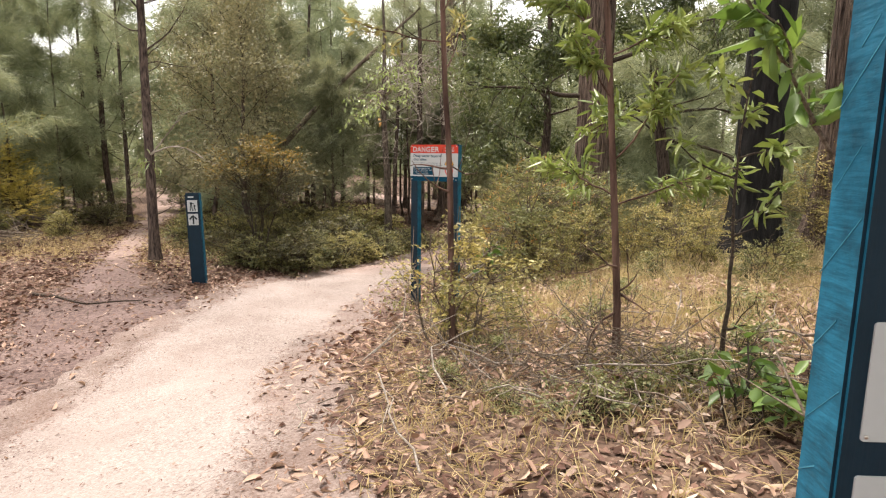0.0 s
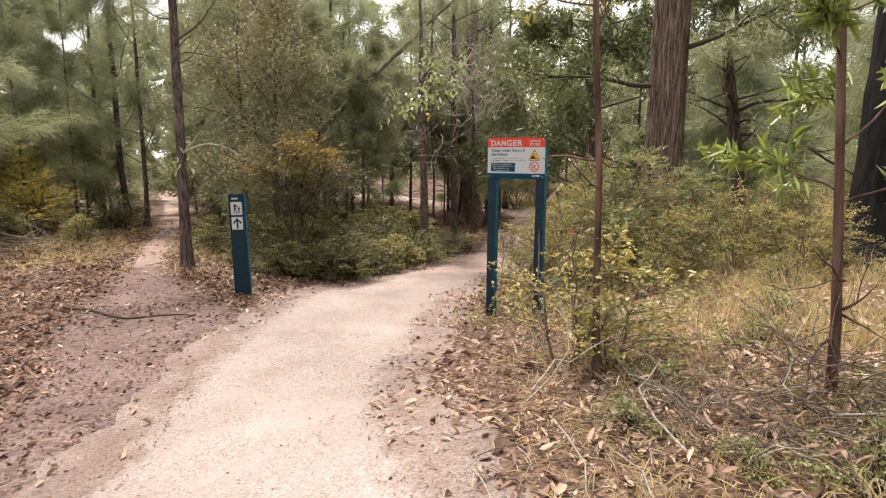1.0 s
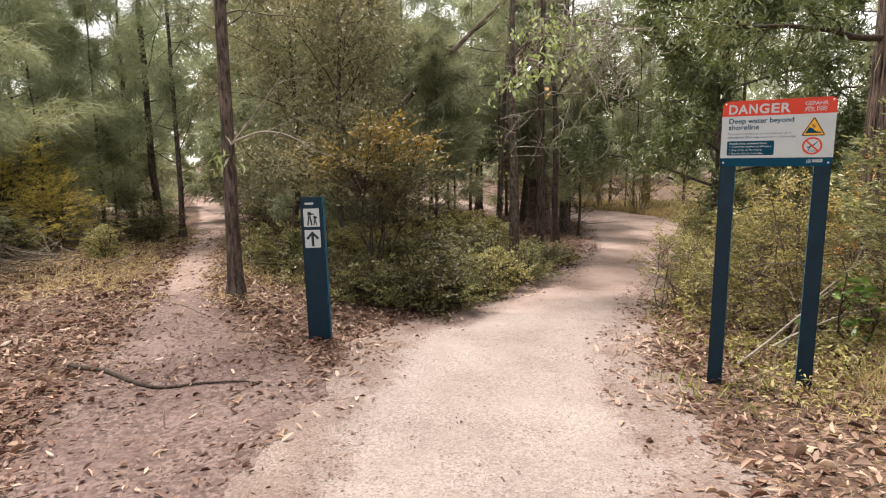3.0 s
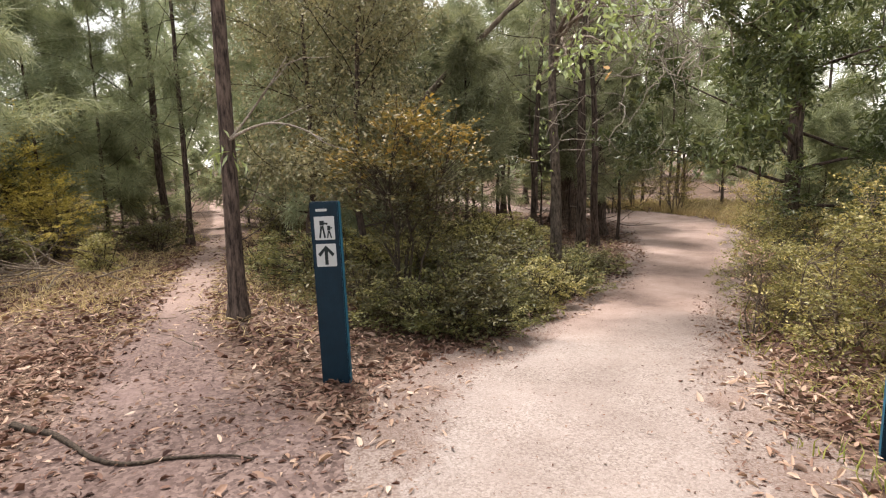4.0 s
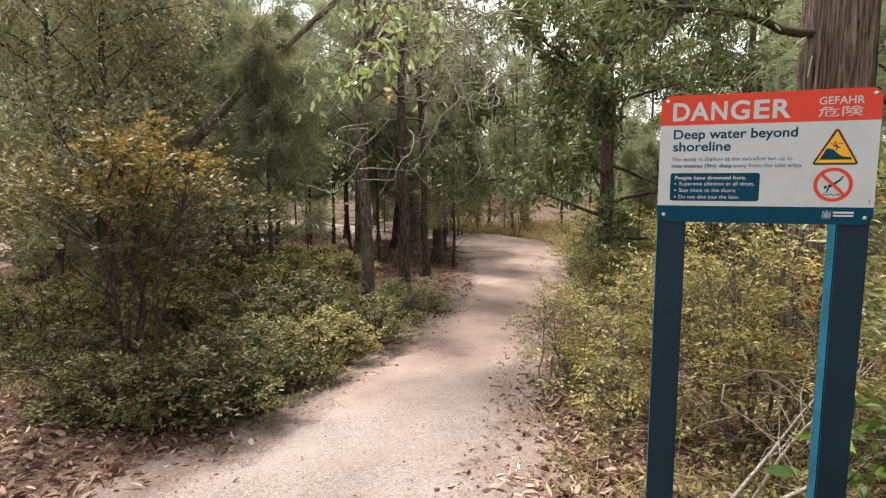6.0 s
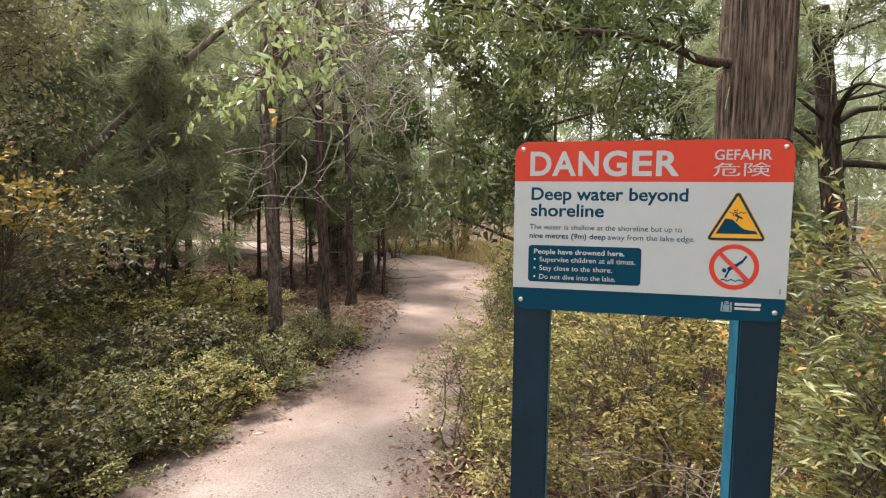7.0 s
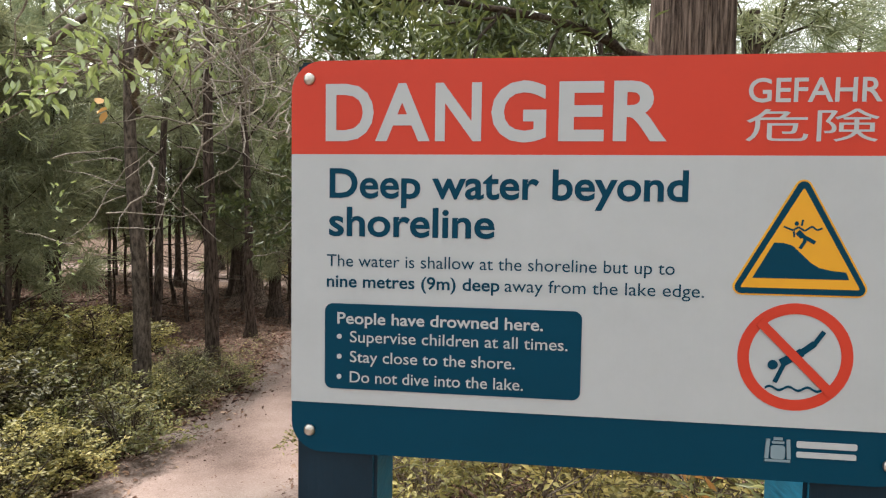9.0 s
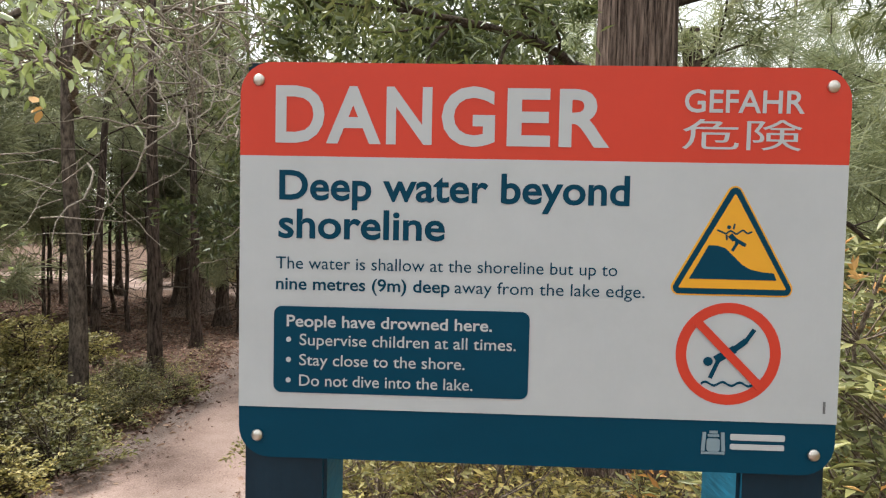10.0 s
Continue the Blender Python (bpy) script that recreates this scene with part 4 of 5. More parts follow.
UNDERS = [(-3.25, 9.1), (-2.95, 9.02), (-2.62, 9.08), (-2.36, 9.25), (-3.55, 9.35), (-3.05, 9.3), (-2.7, 9.35), (-2.45, 9.75), (-2.2, 9.85), (-1.95, 10.2), (-3.7, 12.2), (-4.4, 11.4), (-4.6, 12.6), (-5.6, 11.6), (-6.6, 14.6), (-8.6, 12.2), (-8.4, 13.5), (-9.0, 14.2), (-8.0, 11.6), (-10.0, 11.6), (-9.6, 16.2), (-7.4, 15.8)]
while len(UNDERS) < 83:
    x, y = _rng.uniform(-4.6, -0.7), _rng.uniform(9.2, 14.6)
    if off_track(np.array([x]), np.array([y]))[0] > 0.45 and off_trail(np.array([x]), np.array([y]))[0] > 0.9 and y > 9.4 + 0.5 * max(0.0, -2.6 - x) and all((x - p) ** 2 + (y - q) ** 2 > 0.08 for p, q in UNDERS):
        UNDERS.append((x, y))
for i, (x, y) in enumerate(UNDERS):
    k = 2 if y > 10.15 and i % 3 == 0 else i % 2
    (again if under[k].name in used else stand)(under[k], x, y, i * 71, (0.62 + 0.13 * (i * 7 % 5)) * (1.0 + 0.25 * float(smooth(10.4, 12.0, y) * smooth(-1.5, -2.4, x)) - 0.4 * float(smooth(10.8, 12.4, y) * smooth(-2.0, -1.3, x))))
    used.add(under[k].name)
for i, (x, y) in enumerate(((2.1, 5.7), (2.6, 6.0), (3.1, 5.6), (3.5, 6.1), (2.8, 5.2), (3.9, 5.5), (2.3, 6.4), (4.3, 6.2), (3.3, 6.9))):
    again(under[1 + i % 2], x, y, i * 83, 0.5 + 0.1 * (i % 3))
wattles = [shrub("wattle_shrub", hh, rr, 7, 230 + k, M_OLIVE if k == 1 else M_WATTLE, "sparse yellow-green shrub beside the danger sign" if k != 1 else "olive-green bushy shrub beside the track", (0.036, 0.42), 200, 27,
                 group="shrubs by the sign", twig=M_TWIG, low=0.05, loose=1.0) for k, (hh, rr) in enumerate(((1.5, 0.68), (1.1, 0.62), (1.2, 0.68)))]
WATTLES = [(0.95, 8.15, 0, 1.0), (0.45, 8.75, 1, 1.0), (1.35, 8.05, 2, 0.75), (0.35, 9.7, 1, 0.8), (0.75, 10.4, 2, 0.9), (1.95, 7.9, 1, 0.7), (1.5, 9.6, 0, 1.1), (1.2, 11.4, 1, 1.0), (1.9, 12.6, 2, 1.0), (2.9, 8.2, 1, 0.7), (2.0, 14.0, 0, 1.0),
           (2.8, 15.4, 1, 1.2), (3.4, 17.2, 0, 1.2), (2.6, 10.6, 2, 1.1), (3.6, 13.2, 1, 1.2), (4.4, 15.6, 0, 1.3), (1.4, 25.6, 0, 1.6), (3.6, 25.6, 0, 1.6), (5.4, 20.0, 0, 1.4), (4.2, 9.6, 0, 1.0), (4.6, 7.4, 1, 1.1), (2.4, 27.2, 1, 1.8),
           (5.8, 10.6, 0, 1.2), (6.6, 8.0, 2, 1.2), (-0.2, 24.6, 0, 1.3), (6.4, 14.2, 0, 1.3), (5.0, 6.0, 0, 1.0), (1.35, 6.35, 1, 0.7), (2.05, 6.7, 0, 0.65), (2.95, 7.3, 1, 0.8), (2.5, 6.1, 0, 0.55), (1.0, 6.9, 1, 0.75), (4.2, 6.6, 0, 0.8)]
for i, (x, y, k, s) in enumerate(WATTLES):
    (stand if i < 3 else again)(wattles[k], x, y, i * 97, s)

sprig = shrub("flowering_sprig", 0.85, 0.2, 3, 240, M_PALELEAF, "thin dry sprig with whitish flower heads leaning over the track", (0.03, 0.7), 12, 12, twig=M_TWIG, low=0.6)
stand(sprig, 0.0, 9.4)

# thin saplings on the bank
SAP = "thin reddish-barked sapling in dry grass on the bank"
sap = tree("sapling", 4.4, 0.024, 1.9, 0.55, 10, 301, M_BARK_RED, M_OLIVE, SAP, "sapling", needle=False, leaf_size=(0.07, 0.3), per=3, twigs=3, lean=(-0.05, 0.0), wig=0.015, sides=8, taper=0.5, bare=4, group="saplings")
stand(sap, 0.21, 4.21)
sap2 = tree("sapling", 3.6, 0.025, 1.0, 0.55, 16, 302, M_BARK_RED, M_FRESH, "thin sapling with bright green narrow leaves on the bank", "sapling", needle=False, leaf_size=(0.10, 0.17), per=5, twigs=5, droop=0.15, lean=(-0.10, 0.0), wig=0.012, sides=8,
            taper=0.5, bare=4, group="saplings")
stand(sap2, 1.23, 3.67)
sap3 = tree("sapling", 1.7, 0.014, 0.9, 0.4, 6, 303, M_TWIG_DARK, M_FRESH, "small bare-stemmed sapling on the bank", "sapling", needle=False, leaf_size=(0.10, 0.25), per=2, twigs=2, wig=0.08, sides=6, bare=2, group="saplings")
stand(sap3, 1.72, 3.35)
bank_bush = shrub("wattle_shrub", 1.05, 0.36, 5, 310, M_WATTLE, "sparse yellow-green shrub growing round the sapling", (0.042, 0.5), 90, 11, twig=M_TWIG, low=0.2)
stand(bank_bush, 0.10, 4.48)
bank_bush2 = shrub("low_shrub", 0.62, 0.4, 5, 311, M_OLIVE, "low leafy green shrub among the twigs on the bank", (0.04, 0.5), 90, 16, twig=M_TWIG, low=0.0)
stand(bank_bush2, 0.32, 4.3)
sap4 = tree("sapling", 2.3, 0.022, 1.0, 0.55, 9, 304, M_BARK_PALE, M_DEEPGREEN, "crooked sapling with large green leaves beside the blue post", "sapling", needle=False, leaf_size=(0.10, 0.28), per=3, twigs=2, lean=(-0.07, 0.03), wig=0.07, sides=8,
            bare=3, group="saplings", twig_mat=M_TWIG)
stand(sap4, 1.33, 1.66)
# broad-leaved plants at the foot of the blue post
broad = shrub("broadleaf_plant", 0.36, 0.26, 5, 320, M_DEEPGREEN, "low plant with broad bright green leaves", (0.10, 0.42), 30, 3, category="plant", droop=0.2)
stand(broad, 1.50, 2.62)
again(broad, 1.75, 2.45, 130, 0.85)
# creeping small-leaved herbs on the bank
creep = shrub("creeping_herb", 0.16, 0.34, 6, 327, M_CREEP, "low creeping herb with small dark-green leaves on the bank", (0.024, 0.5), 44, 20, category="plant", group="creeping herbs", low=0.0, loose=0.8)
for i, (x, y, s) in enumerate(((0.83, 2.75, 1.0), (1.15, 2.85, 0.9), (0.55, 2.95, 0.6), (0.25, 3.5, 0.75), (1.5, 3.2, 1.0), (1.9, 3.6, 1.1), (0.45, 4.0, 0.8), (1.2, 4.4, 1.0), (2.3, 4.2, 1.1), (0.8, 5.0, 0.9), (1.7, 5.0, 1.1), (0.6, 5.7, 1.0), (1.2, 5.6, 1.1), (2.6, 3.4, 1.1))):
    (again if i else stand)(creep, x, y, i * 53, s)
# flowering shrub beside the sign
herb = shrub("leafy_herb", 0.9, 0.16, 2, 325, M_DEEPGREEN, "upright herb with oval green leaves beside the sign post", (0.10, 0.45), 14, 3, category="plant", low=0.1)
stand(herb, 0.62, 7.0)
flower = shrub("flowering_shrub", 1.55, 0.62, 8, 330, M_CREEP, "narrow-leaved shrub with pale orange flower tips", (0.055, 0.24), 280, 30, low=0.08, loose=0.9, twig=M_TWIG)
_rng = np.random.RandomState(9)
_a = unit(_rng.normal(0, 1, (130, 3))) * np.array([0.62, 0.62, 0.7]) * _rng.uniform(0.75, 1.05, (130, 1)) + np.array([0, 0, 0.85])
_a = np.repeat(_a, 4, 0) + _rng.normal(0, 0.012, (520, 3))
put("blossom", leaves_mesh("blossom", _a, _rng.normal(0, 0.6, (520, 3)) + np.array([0, 0, 0.4]), 0.035, 0.013, M_TIP, _rng), flower, "pale orange flower tips")
stand(flower, 1.05, 7.05)
again(flower, 1.75, 7.3, 100, 0.75)


# ---- leaf litter, grass and sticks ----
def scatter(n, x0, x1, y0, y1, keep, rng):
    x, y = rng.uniform(x0, x1, n), rng.uniform(y0, y1, n)
    rim = np.minimum(np.minimum(x - x0, x1 - x), np.minimum(y - y0, y1 - y)) + 0.35 * np.sin(3 * x + 2 * y) * np.sin(2.3 * y - x)
    k = (rng.rand(n) < keep(x, y)) & (rng.rand(n) < smooth(0.0, 1.3, rim))
    return x[k], y[k]


rng = np.random.RandomState(17)


def litter_share(x, y):
    d, e = off_track(x, y), off_trail(x, y)
    drift = 0.62 + 0.38 * np.sin(2.3 * x + 1.7 * np.sin(1.5 * y)) * np.sin(2.0 * y + 1.4 * np.sin(1.7 * x) + 2)
    return np.where(d < -0.2, 0.003, 0.05 + 0.95 * smooth(-0.2, 0.3, d)) * np.where(e < -0.1, 0.5 - 0.38 * smooth(7.0, 9.0, y), 1.0) * drift * (1 - 0.7 * smooth(-1.0, 0.0, x) * smooth(7.5, 6.0, y))


x, y = scatter(290000, -9.0, 6.0, -1.0, 14.5, litter_share, rng)
n = len(x)
at = np.stack([x, y, ground_z(x, y) + rng.uniform(0.004, 0.022, n)], 1)
az = rng.uniform(0, 6.283, n)
way = np.stack([np.cos(az), np.sin(az), rng.normal(0.08, 0.3, n)], 1)
ln = (0.024 + 0.075 * rng.rand(n) ** 1.8) * (1 - 0.35 * (off_trail(x, y) < 0.0)) * (1 - 0.45 * smooth(0.55, 0.1, off_track(x, y)))
litter = put("leaf_litter", leaves_mesh("leaf_litter", at, way, ln, ln * rng.uniform(0.22, 0.5, n), M_LITTER, rng, 0.25, 0.76, True))
tagged(litter, "dry brown and tan fallen leaves strewn over the ground", "leaf litter", kind="stuff")


x, y = scatter(78000, -9.0, 5.0, 0.5, 13.0, lambda x, y: smooth(-0.2, 0.3, off_track(x, y)) * np.where(off_trail(x, y) < -0.1, 0.35, 1.0) * (0.45 + 0.5 * np.sin(2.9 * x + 1.2 * y) * np.sin(3.3 * y - x)) * np.where(x < -1.5, 0.45, 1.0), rng)
n = len(x)
at = np.stack([x, y, ground_z(x, y) + rng.uniform(0.012, 0.034, n)], 1)
az = rng.uniform(0, 6.283, n)
ln = 0.02 + 0.075 * rng.rand(n) ** 1.7
pale = put("pale_leaves", leaves_mesh("pale_leaves", at, np.stack([np.cos(az), np.sin(az), rng.normal(0.1, 0.35, n)], 1), ln, ln * rng.uniform(0.2, 0.42, n), M_PALELEAF, rng, 0.22, 0.72, True))
tagged(pale, "bleached tan and pinkish fallen leaves on the ground", "leaf litter", kind="stuff")

x, y = scatter(46000, -9.0, 1.6, 12.5, 25.0, lambda x, y: smooth(-0.15, 0.3, off_track(x, y)) * np.where(off_trail(x, y) < -0.05, 0.3, 1.0), rng)
n = len(x)
at = np.stack([x, y, ground_z(x, y) + rng.uniform(0.006, 0.03, n)], 1)
az = rng.uniform(0, 6.283, n)
ln = 0.035 + 0.075 * rng.rand(n) ** 1.6
shaded = put("shaded_litter", leaves_mesh("shaded_litter", at, np.stack([np.cos(az), np.sin(az), rng.normal(0.1, 0.35, n)], 1), ln, ln * rng.uniform(0.25, 0.5, n), M_LITTER, rng, 0.22, 0.72))
tagged(shaded, "dry brown fallen leaves under the shaded trees", "leaf litter", kind="stuff")

x, y = scatter(16000, 0.0, 5.5, 2.4, 7.6, lambda x, y: smooth(0.3, 0.9, off_track(x, y)) * (0.3 + 0.7 * (np.sin(2.1 * x + 1.6 * y) * np.sin(2.4 * y - 1.7 * x) > -0.1)), rng)
n = len(x)
at = np.stack([x, y, ground_z(x, y) + rng.uniform(0.02, 0.09, n)], 1)
az = rng.uniform(0, 6.283, n)
ln = 0.03 + 0.07 * rng.rand(n) ** 1.6
brown = put("bank_litter", leaves_mesh("bank_litter", at, np.stack([np.cos(az), np.sin(az), rng.normal(0.1, 0.4, n)], 1), ln, ln * rng.uniform(0.2, 0.45, n), M_PALELEAF, rng, 0.22, 0.7, True))
tagged(brown, "curled tan leaves caught in the dry grass on the bank", "leaf litter", kind="stuff")

x, y = scatter(60000, -1.0, 5.5, 1.2, 8.8, lambda x, y: smooth(0.1, 0.6, off_track(x, y)) * (0.55 + 0.45 * np.sin(2.2 * x - 1.4 * y) * np.sin(2.6 * y + 1.1 * x)), rng)
n = len(x)
at = np.stack([x, y, ground_z(x, y) + rng.uniform(0.004, 0.03, n)], 1)
az = rng.uniform(0, 6.283, n)
ln = rng.uniform(0.03, 0.13, n)
thatch = put("straw_thatch", leaves_mesh("straw_thatch", at, np.stack([np.cos(az), np.sin(az), rng.normal(0.1, 0.22, n)], 1), ln, rng.uniform(0.002, 0.0045, n), M_STRAW, rng, 0.15, 0.9))
tagged(thatch, "flattened dry straw between the leaves on the bank", "dry grass", kind="stuff")

x, y = scatter(34000, -10.0, -3.2, 8.2, 17.0, lambda x, y: np.where(off_trail(x, y) < -0.05, 0.12, 1.0) * (0.55 + 0.45 * np.sin(1.9 * x + y) * np.sin(2.1 * y - x)), rng)
n = len(x)
at = np.stack([x, y, ground_z(x, y) + rng.uniform(0.006, 0.035, n)], 1)
az = rng.uniform(0, 6.283, n)
ln = rng.uniform(0.05, 0.16, n)
thatch = put("straw_thatch", leaves_mesh("straw_thatch", at, np.stack([np.cos(az), np.sin(az), rng.normal(0.15, 0.25, n)], 1), ln, rng.uniform(0.005, 0.010, n), M_STRAW, rng, 0.15, 0.9))
tagged(thatch, "flattened dry yellowish grass along the trail", "dry grass", kind="stuff")

x, y = scatter(220000, -7.5, 4.5, -0.5, 12.5, lambda x, y: np.where(off_track(x, y) < -0.1, 0.10, 0.8), rng)
n = len(x)
at = np.stack([x, y, ground_z(x, y) + 0.022 * (off_track(x, y) < 0.15) + rng.uniform(0.0, 0.012, n)], 1)
az = rng.uniform(0, 6.283, n)
ln = 0.008 + 0.026 * rng.rand(n) ** 2
crumbs = put("leaf_crumbs", leaves_mesh("leaf_crumbs", at, np.stack([np.cos(az), np.sin(az), rng.normal(0.05, 0.2, n)], 1), ln, ln * rng.uniform(0.15, 0.5, n), M_LITTER, rng, 0.15, 0.85))
tagged(crumbs, "crumbled bits of dry leaf and bark on the ground", "leaf litter", kind="stuff")


def blades(name, n, box, keep, h, material, label, seed, tuft=5, wide=0.004):
    rng = np.random.RandomState(seed)
    x, y = scatter(n, *box, keep, rng)
    x, y = np.repeat(x, tuft) + rng.normal(0, 0.03, len(x) * tuft), np.repeat(y, tuft) + rng.normal(0, 0.03, len(y) * tuft)
    m = len(x)
    at = np.stack([x, y, ground_z(x, y) - 0.01], 1)
    ln = h * rng.uniform(0.4, 1.3, m)
    way = np.stack([rng.normal(0, 0.45, m), rng.normal(0, 0.45, m), np.ones(m)], 1)
    way = unit(way)
    side = unit(np.cross(way, rng.normal(0, 1, (m, 3))))
    mid, tip = at + way * (ln * 0.55)[:, None], at + way * (ln * 0.9)[:, None] + np.stack([rng.normal(0, 0.25, m) * ln, rng.normal(0, 0.25, m) * ln, -0.1 * ln], 1)
    v = np.stack([at - side * wide, at + side * wide, mid + side * wide * 0.8, mid - side * wide * 0.8, tip], 1).reshape(-1, 3)
    i = np.arange(m)[:, None] * 5
    ob = put(name, grow(name, v, i + [0, 1, 2, 3], i + [3, 2, 4], material))
    return tagged(ob, label, "grass", kind="stuff")


def carpet(name, n, box, keep, h, leaf_len, material, label, seed, tilt=0.5):
    """Low herbs: small leaves held flat at uneven heights over the ground."""
    rng = np.random.RandomState(seed)
    x, y = scatter(n, *box, keep, rng)
    m = len(x)
    tall = h * (0.55 + 0.45 * np.sin(4.1 * x + 1.3 * np.sin(3.3 * y)) * np.sin(3.7 * y + 1.1 * np.sin(4.6 * x)))
    at = np.stack([x, y, ground_z(x, y) + 0.015 + tall * rng.beta(2.2, 1.3, m)], 1)
    az = rng.uniform(0, 6.283, m)
    ln = leaf_len * rng.uniform(0.5, 1.35, m)
    me = leaves_mesh(name, at, np.stack([np.cos(az), np.sin(az), rng.normal(0.05, tilt, m)], 1), ln, ln * rng.uniform(0.35, 0.55, m), material, rng, 0.2, 0.75)
    return tagged(put(name, me), label, "plants", kind="stuff")


def under_share(x, y):
    patch = 0.5 + 0.5 * np.sin(2.7 * x + 1.6 * np.sin(2.1 * y)) * np.sin(2.3 * y + 1.4 * np.sin(1.9 * x) + 0.5)
    return smooth(0.25, 0.7, off_track(x, y)) * smooth(0.5, 1.0, off_trail(x, y)) * smooth(0.0, 0.5, y - 8.75 - 0.5 * np.maximum(0.0, -3.2 - x)) * (1 - smooth(14.4, 15.8, y)) * (0.25 + 0.75 * patch)


def bank_share(x, y):
    patch = 0.5 + 0.5 * np.sin(2.1 * x + 1.3 * np.sin(1.9 * y)) * np.sin(2.7 * y + 1.1 * np.sin(2.3 * x) + 1)
    return smooth(0.35, 0.9, off_track(x, y)) * smooth(-1.0, 0.3, x - 0.06 * (6 - y)) * (0.15 + 0.85 * patch)


blades("dry_grass", 8500, (-0.9, 5.8, 1.6, 8.4), lambda x, y: bank_share(x, y) * (1 - 0.75 * smooth(4.6, 5.6, y) * smooth(1.4, 0.7, x)), 0.16, M_STRAW, "dry straw-coloured grass on the bank", 21, 5, 0.0028)
blades("wispy_grass", 3000, (0.2, 4.6, 3.6, 7.0), lambda x, y: bank_share(x, y), 0.34, M_STRAW, "tall wispy yellow grass between the saplings", 25, 6, 0.0022)
blades("far_grass", 5200, (-0.5, 7.5, 20.0, 31.0), lambda x, y: smooth(0.1, 0.6, off_track(x, y)) * smooth(1.2, 2.6, x + 0.4 * np.maximum(0.0, y - 25)) * (0.3 + 0.7 * (np.sin(1.7 * x + y) * np.sin(1.9 * y - x) > -0.1)), 0.36, M_STRAW, "dry yellow grass in the clearing beyond the bend", 26, 5, 0.011)
blades("herb_patch", 900, (0.1, 3.2, 2.3, 5.5), lambda x, y: (np.sin(3.1 * x + y) * np.sin(2.7 * y - 0.8 * x) > 0.25) * 1.0, 0.09, M_GRASS, "patches of low green herbs among the litter", 24, 7, 0.007)
carpet("undergrowth_leaves", 84000, (-5.6, 0.4, 8.6, 16.4), lambda x, y: under_share(x, y) * (x < 0.1), 0.34, 0.032, M_UNDER, "low dark-green herbs under the shrubs beside the track", 31)
# sunlit tops of the undergrowth, done as a taller layer of paler leaves
carpet("undergrowth_tips", 46000, (-5.6, 0.4, 9.2, 15.4), lambda x, y: under_share(x, y) * (x < -0.3) * (np.sin(1.9 * x + 2.3 * y) > -0.2), 0.46, 0.032, M_WATTLE, "yellow-green undergrowth tops, coloured as if sunlit", 32)
carpet("bank_herbs", 26000, (-0.6, 4.6, 5.6, 9.6), lambda x, y: smooth(0.3, 0.9, off_track(x, y)) * (0.3 + 0.7 * (np.sin(2.3 * x + y) * np.sin(2.9 * y - x) > -0.2)), 0.26, 0.040, M_OLIVE, "low olive herbs round the foot of the sign", 33)
blades("green_grass", 1100, (-1.2, 3.0, 5.5, 12.0), lambda x, y: smooth(0.15, 0.5, off_track(x, y)) * smooth(-1.2, -0.2, x), 0.16, M_GRASS, "green and yellow grass tufts beside the track", 22)
blades("trailside_grass", 3200, (-9.0, -3.0, 9.0, 18.0), lambda x, y: smooth(0.1, 0.5, off_trail(x, y)) * (1 - smooth(1.2, 2.6, off_trail(x, y))), 0.16, M_STRAW, "dry yellowish grass along the trail", 23)


def sticks(name, spots, rng, label, material, ln, rad, bend=0.16):
    tb = Tubes()
    for x, y, z in spots:
        az = rng.uniform(0, 6.283)
        c = course((x, y, z), (math.cos(az), math.sin(az), rng.normal(0.08, 0.12)), ln * rng.uniform(0.4, 1.4), 5, rng, bend)
        c[:, 2] = np.maximum(c[:, 2], ground_z(c[:, 0], c[:, 1]) + rad)
        tb.add(c, np.linspace(rad, rad * 0.4, 6) * rng.uniform(0.6, 1.3), 4)
    return tagged(put(name, tb.mesh(name, material)), label, "twigs", kind="stuff")


rng = np.random.RandomState(27)
x, y = scatter(500, -0.4, 4.0, 2.6, 5.5, lambda x, y: smooth(0.5, 1.0, off_track(x, y)), rng)
sticks("fallen_twigs", np.stack([x, y, ground_z(x, y) + rng.uniform(0.01, 0.12, len(x))], 1), rng, "tangle of dry grey fallen twigs on the bank", M_TWIG, 0.35, 0.004, 0.28)
hx, hy = rng.normal(1.0, 0.55, 420), rng.normal(3.35, 0.34, 420)
sticks("brush_heap", np.stack([hx, hy, ground_z(hx, hy) + rng.uniform(0.01, 0.27, 420) * np.exp(-((hx - 1.0) / 0.7) ** 2)], 1), rng, "heap of dry brown vines and twigs on the bank", M_TWIG, 0.42, 0.0035, 0.34)
hx, hy = rng.normal(0.0, 0.22, 80), rng.normal(4.95, 0.18, 80)
sticks("twig_heap", np.stack([hx, hy, ground_z(hx, hy) + rng.uniform(0.01, 0.14, 80)], 1), rng, "heap of dry twigs at the edge of the litter", M_TWIG, 0.28, 0.0034, 0.3)
hx, hy = rng.normal(1.0, 0.7, 46), rng.normal(3.35, 0.45, 46)
sticks("pale_twigs", np.stack([hx, hy, ground_z(hx, hy) + rng.uniform(0.03, 0.22, 46)], 1), rng, "pale bent dead vines over the brush on the bank", M_TWIG_PALE, 0.6, 0.0048, 0.34)
x, y = scatter(420, -7.0, 2.5, 4.5, 12.5, lambda x, y: smooth(0.2, 0.6, off_track(x, y)) * 0.8, rng)
sticks("ground_twigs", np.stack([x, y, ground_z(x, y) + rng.uniform(0.008, 0.03, len(x))], 1), rng, "thin dry twigs lying on the forest floor", M_TWIG, 0.32, 0.004)
qx, qy = rng.uniform(0.2, 1.1, 60), rng.uniform(7.2, 8.0, 60)
